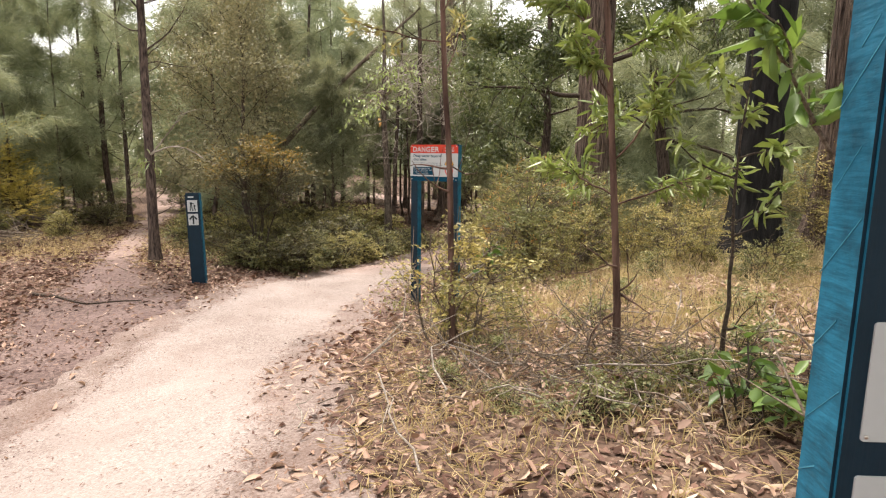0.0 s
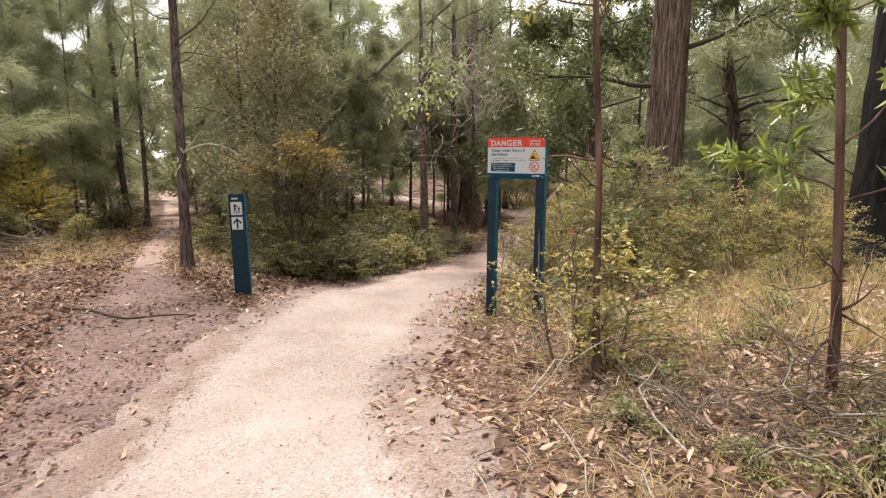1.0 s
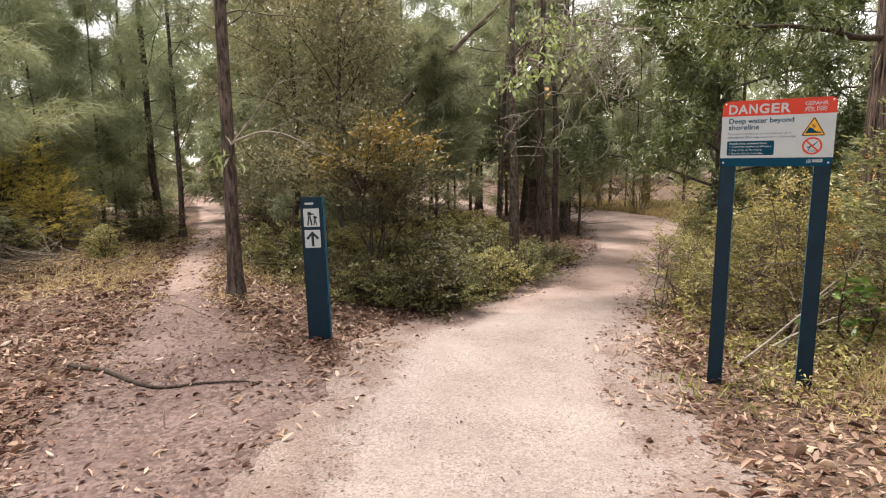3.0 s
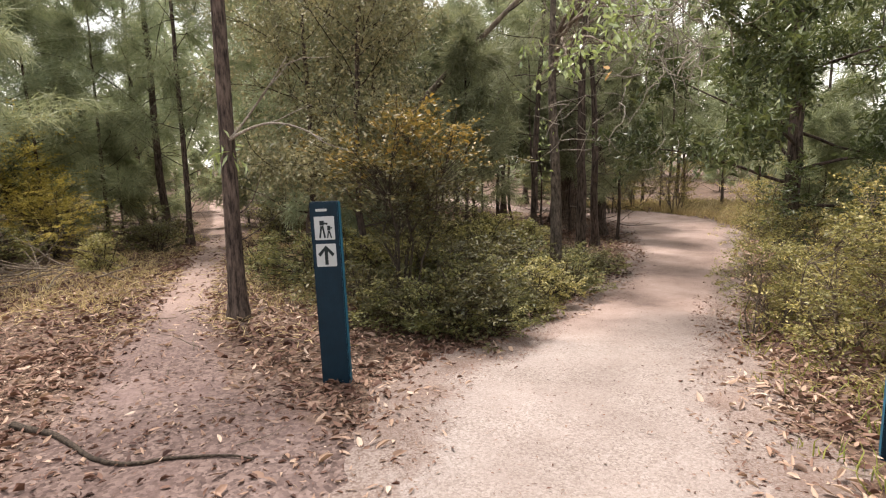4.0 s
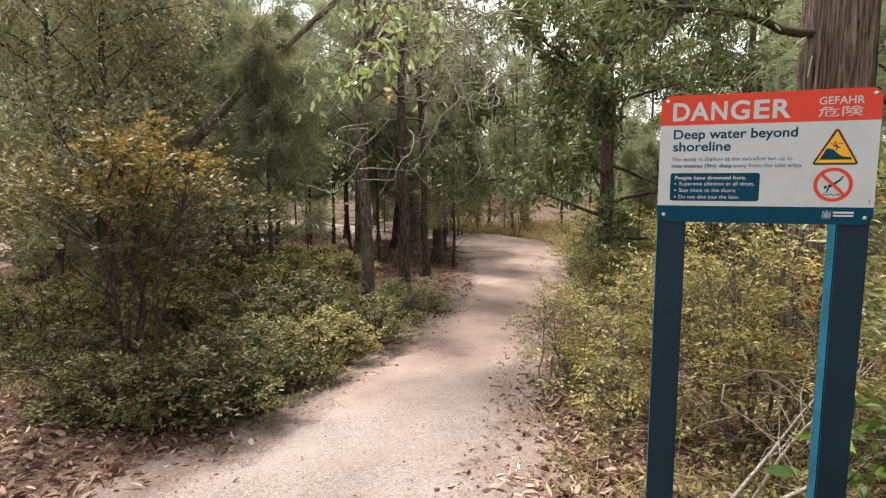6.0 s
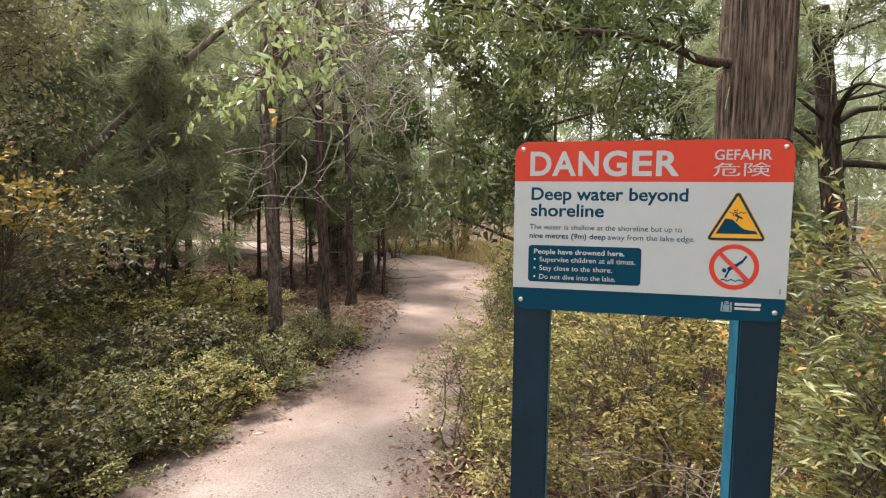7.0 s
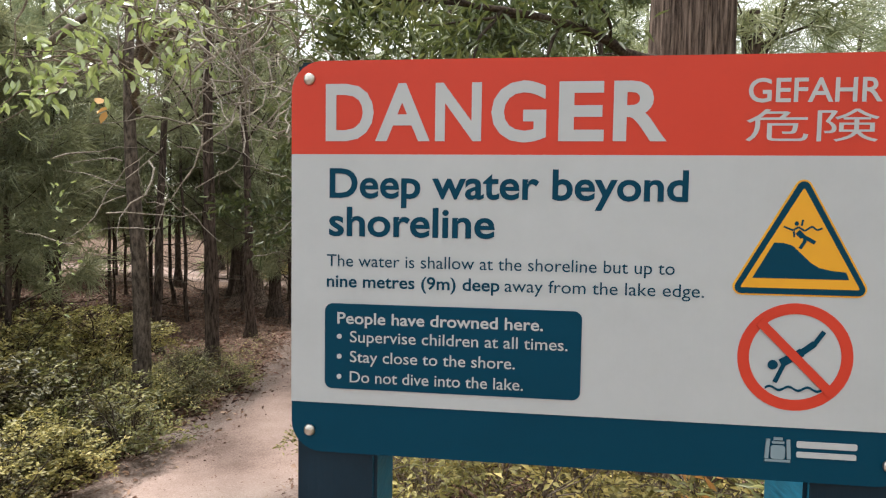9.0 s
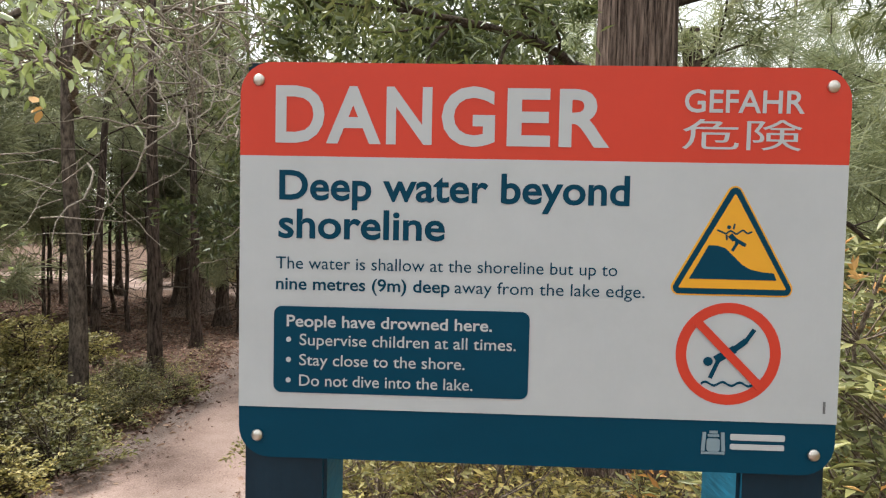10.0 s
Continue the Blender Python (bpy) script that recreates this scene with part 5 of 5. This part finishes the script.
sticks("dead_stalks", np.stack([qx, qy, ground_z(qx, qy) + rng.uniform(0.1, 0.85, 60)], 1), rng, "dry brown stalks tangled in the shrubs behind the sign", M_TWIG, 0.6, 0.004, 0.3)
bx, by = rng.normal(-8.8, 0.7, 80), rng.normal(10.9, 0.5, 80)
sticks("brush_pile", np.stack([bx, by, ground_z(bx, by) + rng.uniform(0.01, 0.22, 80)], 1), rng, "heap of fallen branches at the edge of the clearing", M_TWIG, 1.0, 0.011)
for k, (a, c) in enumerate((((-0.05, 7.15, 0.05), (1.15, 7.7, 0.62)), ((0.25, 7.3, 0.05), (0.75, 7.2, 0.75)), ((0.1, 7.05, 0.2), (1.0, 7.15, 0.35)))):
    br = Tubes()
    t = np.linspace(0, 1, 12)[:, None]
    c = np.array(a) * (1 - t) + np.array(c) * t + np.stack([0.04 * np.sin(7 * t[:, 0] + k), 0.04 * np.cos(5 * t[:, 0]), 0.10 * np.sin(3.14 * t[:, 0])], 1)
    c[:, 2] += ground_z(c[:, 0], c[:, 1])
    br.add(c, np.linspace(0.011, 0.003, 12), 6)
    for j in (4, 6, 8, 9):
        br.add(course(c[j], (c[j + 1] - c[j]) * 6 + rng.normal(0, 0.35, 3), 0.35, 5, rng, 0.2), np.linspace(0.005, 0.0015, 6), 4)
    tagged(put("dead_branch", br.mesh("dead_branch", M_TWIG_PALE)), "pale dead fallen branch propped in the shrubs by the sign", "branch")
st = Tubes()
sx = np.linspace(-5.0, -3.4, 18)
sy = 6.88 - 0.36 * (sx + 5.0) + 0.27 * smooth(-4.2, -3.4, sx) + 0.015 * np.sin(sx * 9) - 0.06 * smooth(-4.5, -4.2, sx) + 0.05 * smooth(-4.0, -3.8, sx)
st.add(np.stack([sx, sy, ground_z(sx, sy) + 0.022], 1), np.array([0.026 - 0.021 * q ** 0.6 for q in np.linspace(0, 1, 18)]), 8)
stick = tagged(put("fallen_stick", st.mesh("fallen_stick", M_TWIG_DARK)), "long dark crooked stick lying on the trodden dirt", "stick")


# ---- signs ----
def plate(name, outline, front, thick, material, parent, label="", holes=()):
    """A flat piece in the plane of x and z, its face at depth front."""
    bm = bmesh.new()
    f = bm.faces.new([bm.verts.new((px, front, pz)) for px, pz in outline])
    f.normal_update()
    if f.normal.y > 0:
        f.normal_flip()
    r = bmesh.ops.extrude_face_region(bm, geom=[f])
    bmesh.ops.translate(bm, verts=[e for e in r["geom"] if isinstance(e, bmesh.types.BMVert)], vec=(0, thick, 0))
    bmesh.ops.recalc_face_normals(bm, faces=bm.faces)
    return part(name, bm, material, parent, label)


def rounded(x0, x1, z0, z1, r, corners="abcd", k=7):
    """An outline with rounded corners: a lower left, b lower right, c upper right, d upper left."""
    out = []
    for tag, cx, cz, a0 in (("a", x0, z0, 180), ("b", x1, z0, 270), ("c", x1, z1, 0), ("d", x0, z1, 90)):
        if tag in corners and r > 0:
            ox, oz = cx + (r if cx == x0 else -r), cz + (r if cz == z0 else -r)
            out += [(ox + r * math.cos(radians(a0 + 90 * i / k)), oz + r * math.sin(radians(a0 + 90 * i / k))) for i in range(k + 1)]
        else:
            out.append((cx, cz))
    return out


def disc(cx, cz, r, k=32):
    return [(cx + r * math.cos(2 * math.pi * i / k), cz + r * math.sin(2 * math.pi * i / k)) for i in range(k)]


def bar(x0, z0, x1, z1, w):
    d = Vector((x1 - x0, z1 - z0)).normalized() * w / 2
    return [(x0 - d.y, z0 + d.x), (x0 + d.y, z0 - d.x), (x1 + d.y, z1 - d.x), (x1 - d.y, z1 + d.x)]


def ring(name, cx, cz, r0, r1, front, thick, material, parent, k=48):
    bm = bmesh.new()
    rows = []
    for r, yy in ((r0, front), (r1, front), (r1, front + thick), (r0, front + thick)):
        rows.append([bm.verts.new((px, yy, pz)) for px, pz in disc(cx, cz, r, k)])
    for a in range(4):
        for i in range(k):
            bm.faces.new((rows[a][i], rows[a][(i + 1) % k], rows[(a + 1) % 4][(i + 1) % k], rows[(a + 1) % 4][i]))
    bmesh.ops.recalc_face_normals(bm, faces=bm.faces)
    return part(name, bm, material, parent)


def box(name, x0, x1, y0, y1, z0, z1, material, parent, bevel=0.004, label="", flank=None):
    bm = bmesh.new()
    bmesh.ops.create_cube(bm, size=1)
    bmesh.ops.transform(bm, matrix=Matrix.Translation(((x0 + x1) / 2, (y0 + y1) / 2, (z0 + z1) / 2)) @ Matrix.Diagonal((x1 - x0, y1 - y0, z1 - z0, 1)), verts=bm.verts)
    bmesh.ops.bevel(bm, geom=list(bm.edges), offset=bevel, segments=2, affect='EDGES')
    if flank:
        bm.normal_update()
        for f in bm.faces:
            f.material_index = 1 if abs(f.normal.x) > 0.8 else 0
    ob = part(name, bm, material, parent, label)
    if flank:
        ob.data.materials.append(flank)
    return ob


def glyphs(body, bold=0.0):
    cu = bpy.data.curves.new("lettering", 'FONT')
    cu.body, cu.offset, cu.resolution_u = body, bold, 4
    ob = new("lettering", cu)
    bpy.context.view_layer.update()
    me = bpy.data.meshes.new_from_object(ob.evaluated_get(bpy.context.evaluated_depsgraph_get()))
    bpy.data.objects.remove(ob)
    return me


CAP = max(v.co.y for v in glyphs("H").vertices)


def lettering(body, x0, x1, base, cap, material, parent, front, bold=0.0, full=False):
    """Writing set to its true width and capital height; full: the glyphs fill the height themselves."""
    me = glyphs(body, bold)
    co = np.empty(len(me.vertices) * 3, dtype=np.float32)
    me.vertices.foreach_get("co", co)
    co = co.reshape(-1, 3)
    lo, hi = co.min(0), co.max(0)
    sx = (x1 - x0) / max(1e-6, hi[0] - lo[0])
    if full:
        zz = (co[:, 1] - lo[1]) * cap / max(1e-6, hi[1] - lo[1]) + base
    else:
        zz = co[:, 1] * cap / CAP + base
    out = np.stack([(co[:, 0] - lo[0]) * sx + x0, np.full(len(co), front), zz], 1).astype(np.float32)
    me.vertices.foreach_set("co", out.ravel())
    me.update()
    me.materials.clear()
    me.materials.append(material)
    return put("lettering", me, parent)


def bolt(x, z, front, parent, r=0.0062):
    bm = bmesh.new()
    bmesh.ops.create_uvsphere(bm, u_segments=12, v_segments=8, radius=r)
    bmesh.ops.transform(bm, matrix=Matrix.Translation((x, front, z)) @ Matrix.Diagonal((1, 0.55, 1, 1)), verts=bm.verts)
    for f in bm.faces:
        f.smooth = True
    return part("bolt", bm, M_STEEL, parent, "round steel bolt head")


def danger_sign():
    TOP = 1.846
    root = new("danger_sign")
    root.matrix_basis = pose(-0.380, 6.877, 0, 0, 0, -25.0) @ Matrix.Diagonal((1.004, 1, 1, 1))
    tagged(root, "red and white danger sign on two navy timber posts", "sign")
    for x0 in (0.003, 0.513):
        box("post", x0, x0 + 0.087, 0.0075, 0.0975, -0.3, TOP + 0.002, M_TEAL, root, 0.004, "square timber post, navy front and blue sides brightened as if lit", M_LIT_SIDE)
    panel = plate("panel", rounded(0, 0.603, TOP - 0.405, TOP, 0.032), 0.0, 0.006, M_INK, root, "rounded aluminium sign panel")
    plate("red_band", rounded(0, 0.603, TOP - 0.094, TOP, 0.032, "cd"), -0.0012, 0.001, M_RED, panel, "red band")
    plate("white_field", rounded(0, 0.603, TOP - 0.352, TOP - 0.094, 0), -0.0012, 0.001, M_WHITE, panel, "white field")
    F = -0.0018
    for ch, x0, x1 in (("D", 0.0360, 0.0857), ("A", 0.0873, 0.1428), ("N", 0.1480, 0.1938), ("G", 0.2034, 0.2566), ("E", 0.2685, 0.3115), ("R", 0.3200, 0.3700)):
        tall_cap = 0.0600 if ch == "G" else 0.0575
        lettering(ch, x0, x1, TOP - (0.0820 if ch == "G" else 0.0808), tall_cap, M_WHITE, panel, F, 0.027, True)
    lettering("GEFAHR", 0.4421, 0.5581, TOP - 0.0443, 0.0215, M_WHITE, panel, F, 0.012)
    lettering("\u5371\u967a", 0.4410, 0.5563, TOP - 0.0810, 0.0300, M_WHITE, panel, F, 0.0, True)
    lettering("Deep water beyond", 0.0404, 0.3917, TOP - 0.1375, 0.0285, M_INK, panel, F, 0.020)
    lettering("shoreline", 0.0400, 0.2091, TOP - 0.1765, 0.0285, M_INK, panel, F, 0.020)
    lettering("The water is shallow at the shoreline but up to", 0.0379, 0.3819, TOP - 0.2085, 0.0122, M_INK, panel, F)
    lettering("nine metres (9m) deep", 0.0380, 0.2150, TOP - 0.2297, 0.0122, M_INK, panel, F, 0.016)
    lettering("away from the lake edge.", 0.2200, 0.4096, TOP - 0.2297, 0.0122, M_INK, panel, F)
    plate("notice_box", rounded(0.0364, 0.2962, TOP - 0.336, TOP - 0.247, 0.008), F - 0.0004, 0.001, M_INK, panel, "dark blue rounded notice box")
    G = F - 0.001
    lettering("People have drowned here.", 0.0497, 0.2586, TOP - 0.2675, 0.0115, M_WHITE, panel, G, 0.016)
    for v, x1, body in ((0.2866, 0.2829, "Supervise children at all times."), (0.3074, 0.2319, "Stay close to the shore."), (0.3286, 0.2403, "Do not dive into the lake.")):
        lettering(body, 0.0632, x1, TOP - v, 0.0115, M_WHITE, panel, G, 0.004)
        plate("bullet", disc(0.0518, TOP - v + 0.0055, 0.0026, 12), G, 0.0006, M_WHITE, panel)
    # warning triangle: amber, dark border, a bank falling into deep water
    cx = 0.4945

    def tri(half, z0, z1, r):
        out = []
        for (px, pz), a in (((cx - half, z0), 210), ((cx + half, z0), 330), ((cx, z1), 90)):
            ix, iz = cx + (px - cx) * (1 - 1.9 * r / half), (z0 + (z1 - z0) * 0.36) + (pz - (z0 + (z1 - z0) * 0.36)) * (1 - 1.9 * r / half)
            out += [(ix + r * math.cos(radians(a + s)), iz + r * math.sin(radians(a + s))) for s in (-60, -40, -20, 0, 20, 40, 60)]
        return out
    warn = plate("triangle", tri(0.0665, TOP - 0.2275, TOP - 0.1065, 0.008), F, 0.0006, M_AMBER, panel, "amber warning triangle")
    plate("triangle_border", tri(0.0630, TOP - 0.2255, TOP - 0.1105, 0.006), F - 0.0005, 0.0004, M_INK, panel)
    plate("triangle_field", tri(0.0530, TOP - 0.2185, TOP - 0.1235, 0.001), F - 0.0010, 0.0004, M_AMBER, panel)
    plate("bank_shape", [(x - 0.0015, TOP - v) for x, v in ((0.4536, 0.2090), (0.4700, 0.1785), (0.4717, 0.1753), (0.4800, 0.1756), (0.4879, 0.1779), (0.4951, 0.1847), (0.5047, 0.1939), (0.5122, 0.1984), (0.5233, 0.2009), (0.5358, 0.2020), (0.5387, 0.2090))],
          F - 0.0014, 0.0003, M_INK, panel)
    ripple = ((0.4779, 0.1601), (0.4864, 0.1636), (0.4908, 0.1604), (0.4965, 0.1640), (0.5027, 0.1597), (0.5074, 0.1632), (0.5119, 0.1612))
    for (x0, z0), (x1, z1) in zip(ripple, ripple[1:]):
        plate("pictogram_bar", bar(x0, TOP - z0, x1, TOP - z1, 0.0017), F - 0.0014, 0.0003, M_INK, panel)
    for x0, z0, x1, z1, wd in ((0.4903, 0.1648, 0.4952, 0.1698, 0.0052), (0.4952, 0.1690, 0.5060, 0.1750, 0.0036), (0.4965, 0.1712, 0.4974, 0.1737, 0.0030), (0.4974, 0.1732, 0.4930, 0.1806, 0.0030), (0.4947, 0.1535, 0.4936, 0.1592, 0.0017), (0.4870, 0.1645, 0.4875, 0.1700, 0.0017)):
        plate("pictogram_bar", bar(x0, TOP - z0, x1, TOP - z1, wd), F - 0.0014, 0.0003, M_INK, panel)
    plate("pictogram_dot", disc(0.4892, TOP - 0.1572, 0.0020, 14), F - 0.0014, 0.0003, M_INK, panel)
    # prohibition ring over a slanting bar and a wavy line
    pcx, pcz = 0.4938, TOP - 0.2838
    ring("ring", pcx, pcz, 0.0412, 0.0515, F, 0.0006, M_RED, panel)
    plate("slash", bar(pcx - 0.033, pcz + 0.033, pcx + 0.033, pcz - 0.033, 0.0085), F - 0.0012, 0.0004, M_RED, panel)
    for x0, z0, x1, z1, wd in ((0.4812, 0.2900, 0.5000, 0.2787, 0.0080), (0.4990, 0.2794, 0.5107, 0.2700, 0.0060), (0.5100, 0.2712, 0.5184, 0.2585, 0.0042), (0.4842, 0.2905, 0.4766, 0.3085, 0.0040)):
        plate("pictogram_bar", bar(x0, TOP - z0, x1, TOP - z1, wd), F - 0.0006, 0.0004, M_INK, panel)
    plate("pictogram_dot", disc(0.4742, TOP - 0.2917, 0.0046, 16), F - 0.0006, 0.0004, M_INK, panel)
    wx = np.linspace(0.468, 0.519, 25)
    wz = TOP - 0.3140 + 0.0018 * np.sin((wx - 0.468) * 370)
    plate("wave", [(a, b + 0.0012) for a, b in zip(wx, wz)] + [(a, b - 0.0012) for a, b in zip(wx[::-1], wz[::-1])], F - 0.0006, 0.0004, M_INK, panel)
    # plain shapes in place of the crest and its two lines
    for x0, x1, v0, v1 in ((0.4998, 0.5533, 0.3650, 0.3712), (0.4998, 0.5528, 0.3752, 0.3806)):
        plate("emblem_bar", rounded(x0, x1, TOP - v1, TOP - v0, 0.0015), -0.0012, 0.001, M_WHITE, panel)
    pale = painted("faded_emblem", (0.20, 0.27, 0.31), 0.4)
    emblem = plate("emblem", rounded(0.4765, 0.4895, TOP - 0.3835, TOP - 0.3700, 0.003), -0.0012, 0.001, pale, panel)
    for x0, z0, x1, z1, wd in ((0.4715, 0.3850, 0.4945, 0.3850, 0.0022), (0.4728, 0.3830, 0.4740, 0.3640, 0.0034), (0.4932, 0.3830, 0.4920, 0.3640, 0.0034), (0.4775, 0.3672, 0.4885, 0.3672, 0.0022), (0.4790, 0.3636, 0.4870, 0.3636, 0.0026)):
        plate("emblem_bar", bar(x0, TOP - z0, x1, TOP - z1, wd), -0.0012, 0.001, pale, emblem)
    plate("code_mark", rounded(0.5888, 0.5910, TOP - 0.3413, TOP - 0.3293, 0), F, 0.0004, painted("grey_print", (0.12, 0.125, 0.13), 0.5), panel)
    for bx, bv in ((0.0189, 0.0182), (0.5844, 0.0178), (0.0200, 0.3818), (0.5815, 0.3835)):
        bolt(bx, TOP - bv, -0.002, panel)
    return root


danger_sign()


def marker(name, w, d, h, icons, label, m):
    """A flat timber marker post with square plates on its face."""
    root = new(name)
    root.matrix_basis = m
    tagged(root, label, "marker post")
    box("body", -w / 2, w / 2, 0, d, -0.3, h, M_TEAL, root, 0.006, "timber body with brushed blue sides brightened as if lit", M_LIT_SIDE)
    for x0, x1, v0, v1, kind in icons:
        pl = plate("plate", rounded(x0 - w / 2, x1 - w / 2, h - v1, h - v0, 0.006), -0.003, 0.003, M_WHITE, root, "white square plate")
        mx, mz, s = (x0 + x1) / 2 - w / 2, h - (v0 + v1) / 2, (v1 - v0)
        if kind == "arrow":
            plate("arrow", [(mx - 0.011, mz - 0.42 * s), (mx + 0.011, mz - 0.42 * s), (mx + 0.011, mz + 0.18 * s), (mx + 0.040, mz - 0.06 * s), (mx + 0.054, mz + 0.06 * s), (mx, mz + 0.43 * s), (mx - 0.054, mz + 0.06 * s), (mx - 0.040, mz - 0.06 * s), (mx - 0.011, mz + 0.18 * s)],
                  -0.004, 0.0008, M_BLACK, pl)
        if kind == "figures":
            for px, pz, qx, qz, wd in ((-0.016, 0.12, -0.016, 0.32, 0.03), (-0.02, 0.10, -0.034, -0.42, 0.012), (-0.012, 0.10, 0.0, -0.42, 0.012), (-0.01, 0.22, 0.022, 0.18, 0.012), (0.028, -0.10, 0.028, 0.10, 0.02), (0.026, -0.12, 0.016, -0.42, 0.009), (0.030, -0.12, 0.042, -0.42, 0.009), (0.03, 0.02, 0.050, 0.0, 0.009)):
                plate("pictogram_bar", bar(mx + px, mz + pz * s, mx + qx, mz + qz * s, wd), -0.004, 0.0008, M_BLACK, pl)
        for bx in (x0 + 0.008, x1 - 0.008):
            bolt(bx - w / 2, h - v1 + 0.008, -0.004, pl, 0.0035)
    return root


marker("trail_marker", 0.19, 0.075, 1.205, [(0.040, 0.115, 0.045, 0.062, "strip"), (0.026, 0.158, 0.095, 0.248, "figures"), (0.026, 0.158, 0.275, 0.425, "arrow")],
       "leaning navy timber trail marker with white arrow plate", pose(-3.322, 7.668, 0, 0, -1.3, 3.9))
tall = marker("blue_post", 0.19, 0.10, 1.70, [(0.032, 0.158, 0.70, 0.897, "plain"), (0.032, 0.158, 0.957, 1.10, "plain")], "blue painted timber post with white metal plates",
              pose(1.01, 1.13, 0.468, 0, 0, 0))
# slanting scratches in the paint of the post's side
for k, (z0, rise, start, end) in enumerate(((1.62, 0.11, 0.098, 0.004), (1.50, 0.12, 0.098, 0.010), (1.33, 0.10, 0.096, 0.006), (1.20, 0.07, 0.085, 0.030), (1.06, 0.10, 0.097, 0.010), (0.93, 0.06, 0.095, 0.040), (0.80, 0.08, 0.092, 0.012), (1.42, 0.04, 0.060, 0.025), (0.70, 0.03, 0.095, 0.05))):
    bm = bmesh.new()
    wide = 0.0007 + 0.0004 * (k % 3)
    row = [(-0.0952 - off, yy, zz + up * wide) for off in (0.0, 0.0008) for yy, zz in ((start, z0), (end, z0 + rise)) for up in (-1, 1)]
    v = [bm.verts.new(q) for q in row]
    for f in ((4, 6, 7, 5), (0, 1, 3, 2), (0, 2, 6, 4), (1, 5, 7, 3), (0, 4, 5, 1), (2, 3, 7, 6)):
        bm.faces.new([v[i] for i in f])
    bmesh.ops.recalc_face_normals(bm, faces=bm.faces)
    part("scratch", bm, M_SCRATCH, tall, "pale scratch in the paint")
